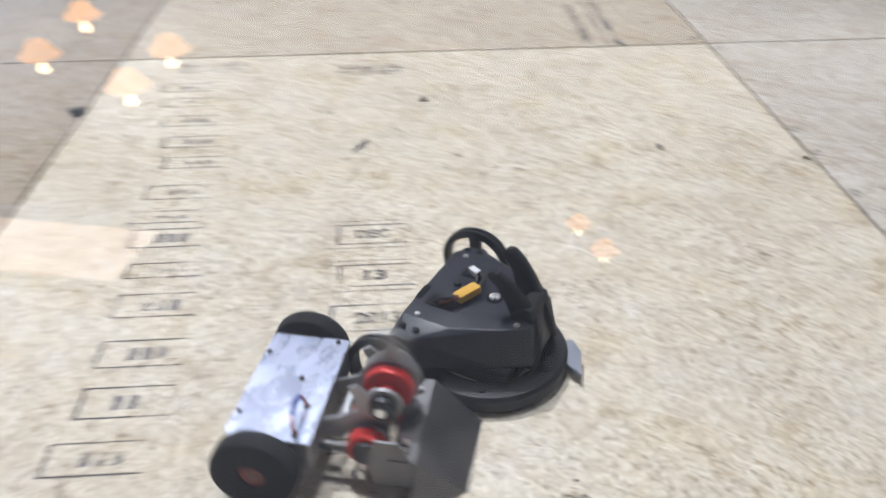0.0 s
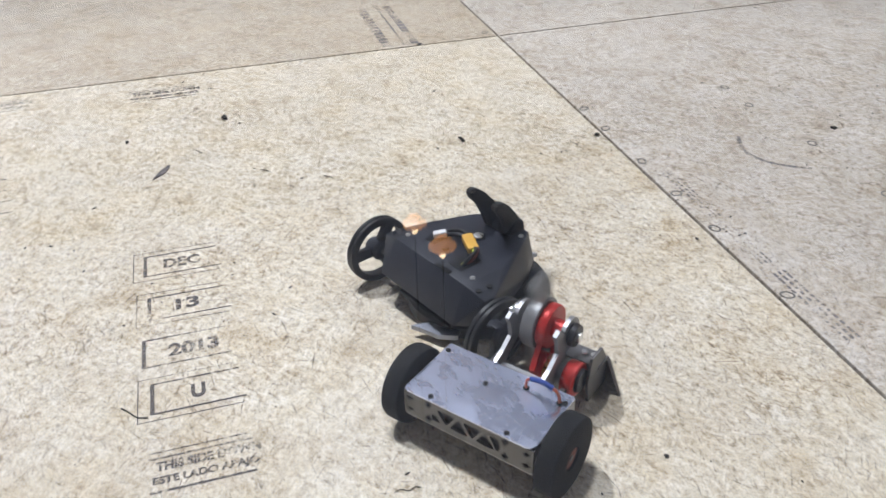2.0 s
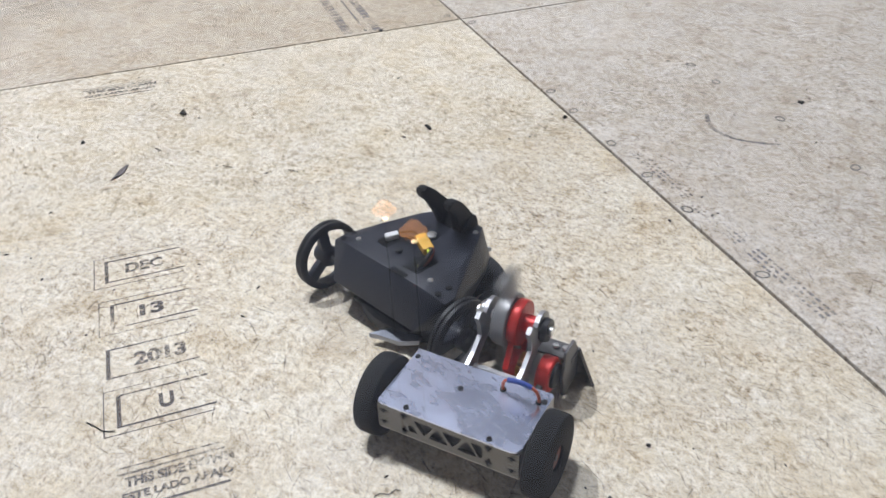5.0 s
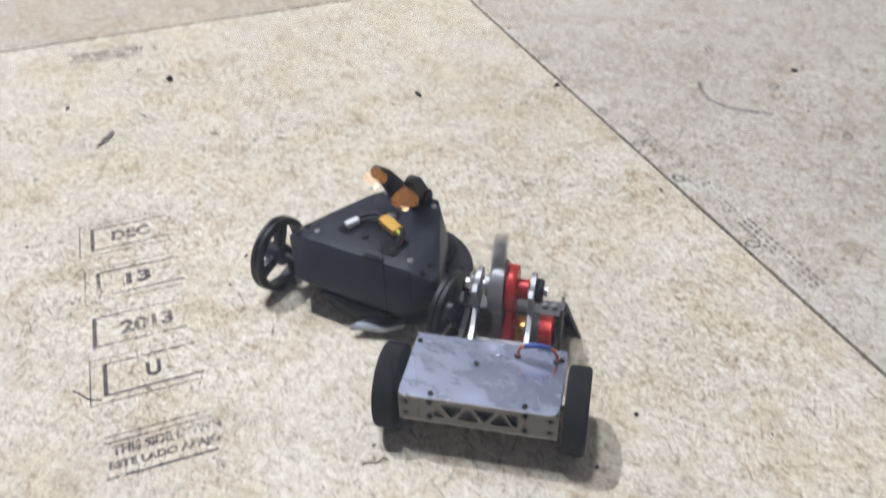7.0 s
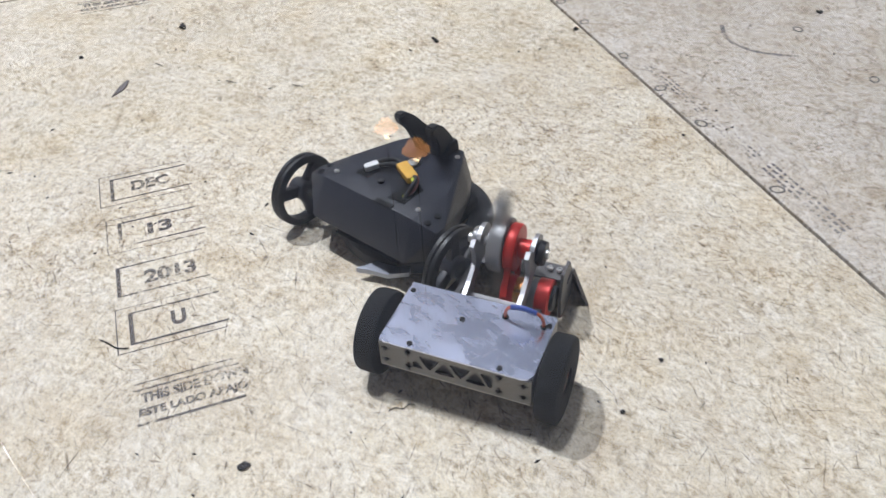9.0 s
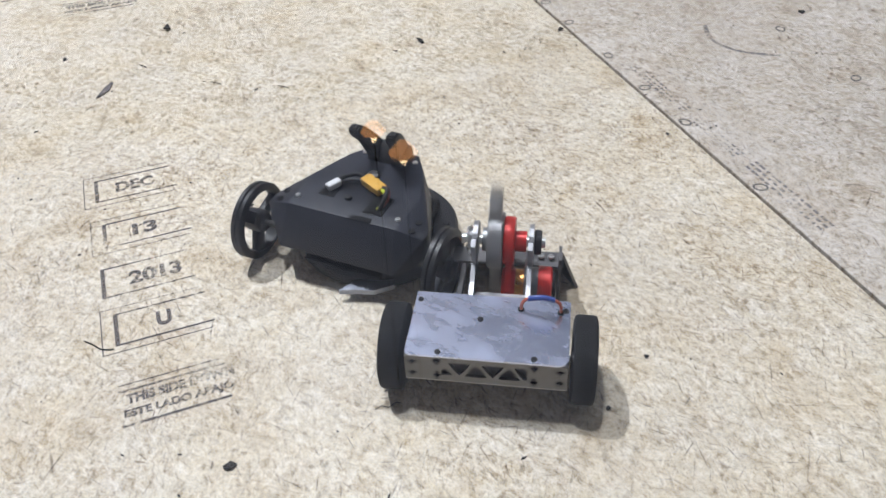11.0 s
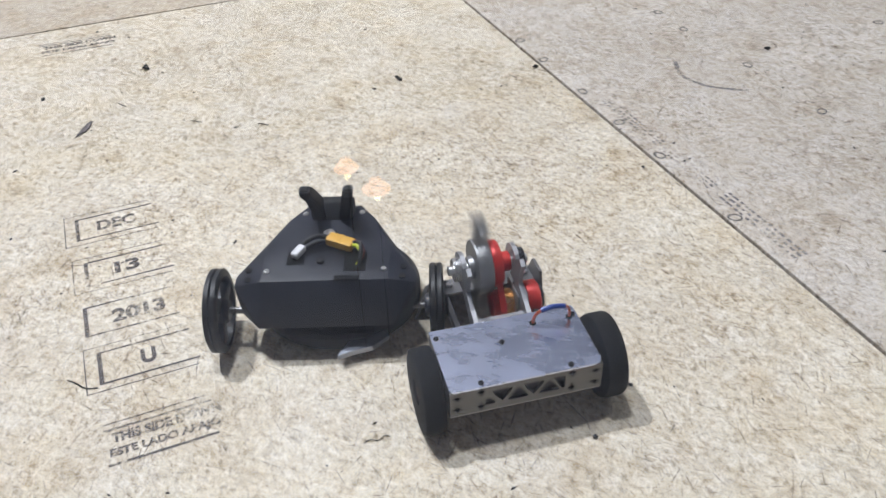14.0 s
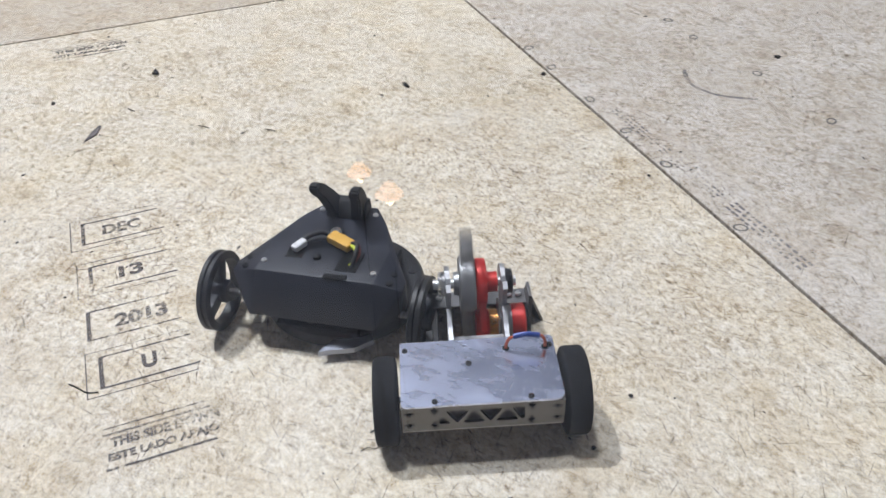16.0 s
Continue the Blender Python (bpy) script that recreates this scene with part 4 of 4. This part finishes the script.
SILVER = [
    (0, -0.7583, -1.0489, -103.0),
    (0.1, -0.6863, -1.0842, -93.8),
    (0.2, -0.6047, -1.1077, -83.3),
    (0.3, -0.5153, -1.1180, -72.0),
    (0.4, -0.4443, -1.1096, -61.0),
    (0.5, -0.4017, -1.1116, -49.4),
    (1, -0.3812, -1.1274, -40.8),
    (1.5, -0.3867, -1.1168, -44.7),
    (2, -0.4089, -1.1111, -51.8),
    (2.5, -0.4174, -1.1058, -54.0),
    (3, -0.4116, -1.1146, -47.6),
    (3.5, -0.4009, -1.1225, -42.3),
    (4, -0.4014, -1.1230, -42.2),
    (4.5, -0.4080, -1.1198, -46.1),
    (4.7, -0.4145, -1.1189, -49.0),
    (6.8, -0.3891, -1.1358, -32.2),
    (7, -0.3893, -1.1357, -32.2),
    (7.5, -0.3998, -1.1345, -36.8),
    (8, -0.4143, -1.1302, -41.8),
    (8.5, -0.4263, -1.1262, -45.8),
    (9, -0.4286, -1.1338, -41.8),
    (9.5, -0.4210, -1.1421, -36.3),
    (9.7, -0.4209, -1.1419, -35.7),
    (11.8, -0.3698, -1.1484, -13.6),
    (12, -0.3605, -1.1481, -8.3),
    (12.5, -0.3385, -1.1409, 0.7),
    (13, -0.3284, -1.1329, 5.8),
    (13.5, -0.3396, -1.1357, 0.7),
    (14, -0.3633, -1.1468, -8.1),
    (14.5, -0.3896, -1.1495, -15.8),
    (15, -0.3973, -1.1503, -18.1),
    (15.5, -0.3976, -1.1502, -18.0),
    (16, -0.3975, -1.1506, -18.0),
]



def roll_rows(rows, k, half_track, radius, at):
    """How far a wheel has turned on its axle along its robot's way."""
    out, angle, last = [], 0.0, None
    for t, x, y, yaw in rows:
        w = radians(yaw)
        if last:
            ahead = Vector((-math.sin(w), math.cos(w)))
            gone = Vector((x - last[0], y - last[1])).dot(ahead) + k * half_track * (w - last[2])
            angle -= math.degrees(gone / radius)
        last = (x, y, w)
        out.append((t, pose(*at, angle)))
    return out


def motions():
    for robot, rows in ((black, BLACK), (silver, SILVER)):
        walk(robot, [(t, pose(x, y, 0, 0, 0, yaw)) for t, x, y, yaw in rows])
    for wheel, k in black_wheels:
        walk(wheel, roll_rows(BLACK, k, 0.1095, 0.0425, (k * 0.1095, -0.0100, 0.0426)))
    for wheel, k in silver_wheels:
        walk(wheel, roll_rows(SILVER, k, 0.0845, 0.040, (k * 0.0845, -0.008, 0.040)))
    walk(weapon, [(i / 30, pose(0, 0.098, 0.084, 84 * i % 360)) for i in range(481)])


motions()
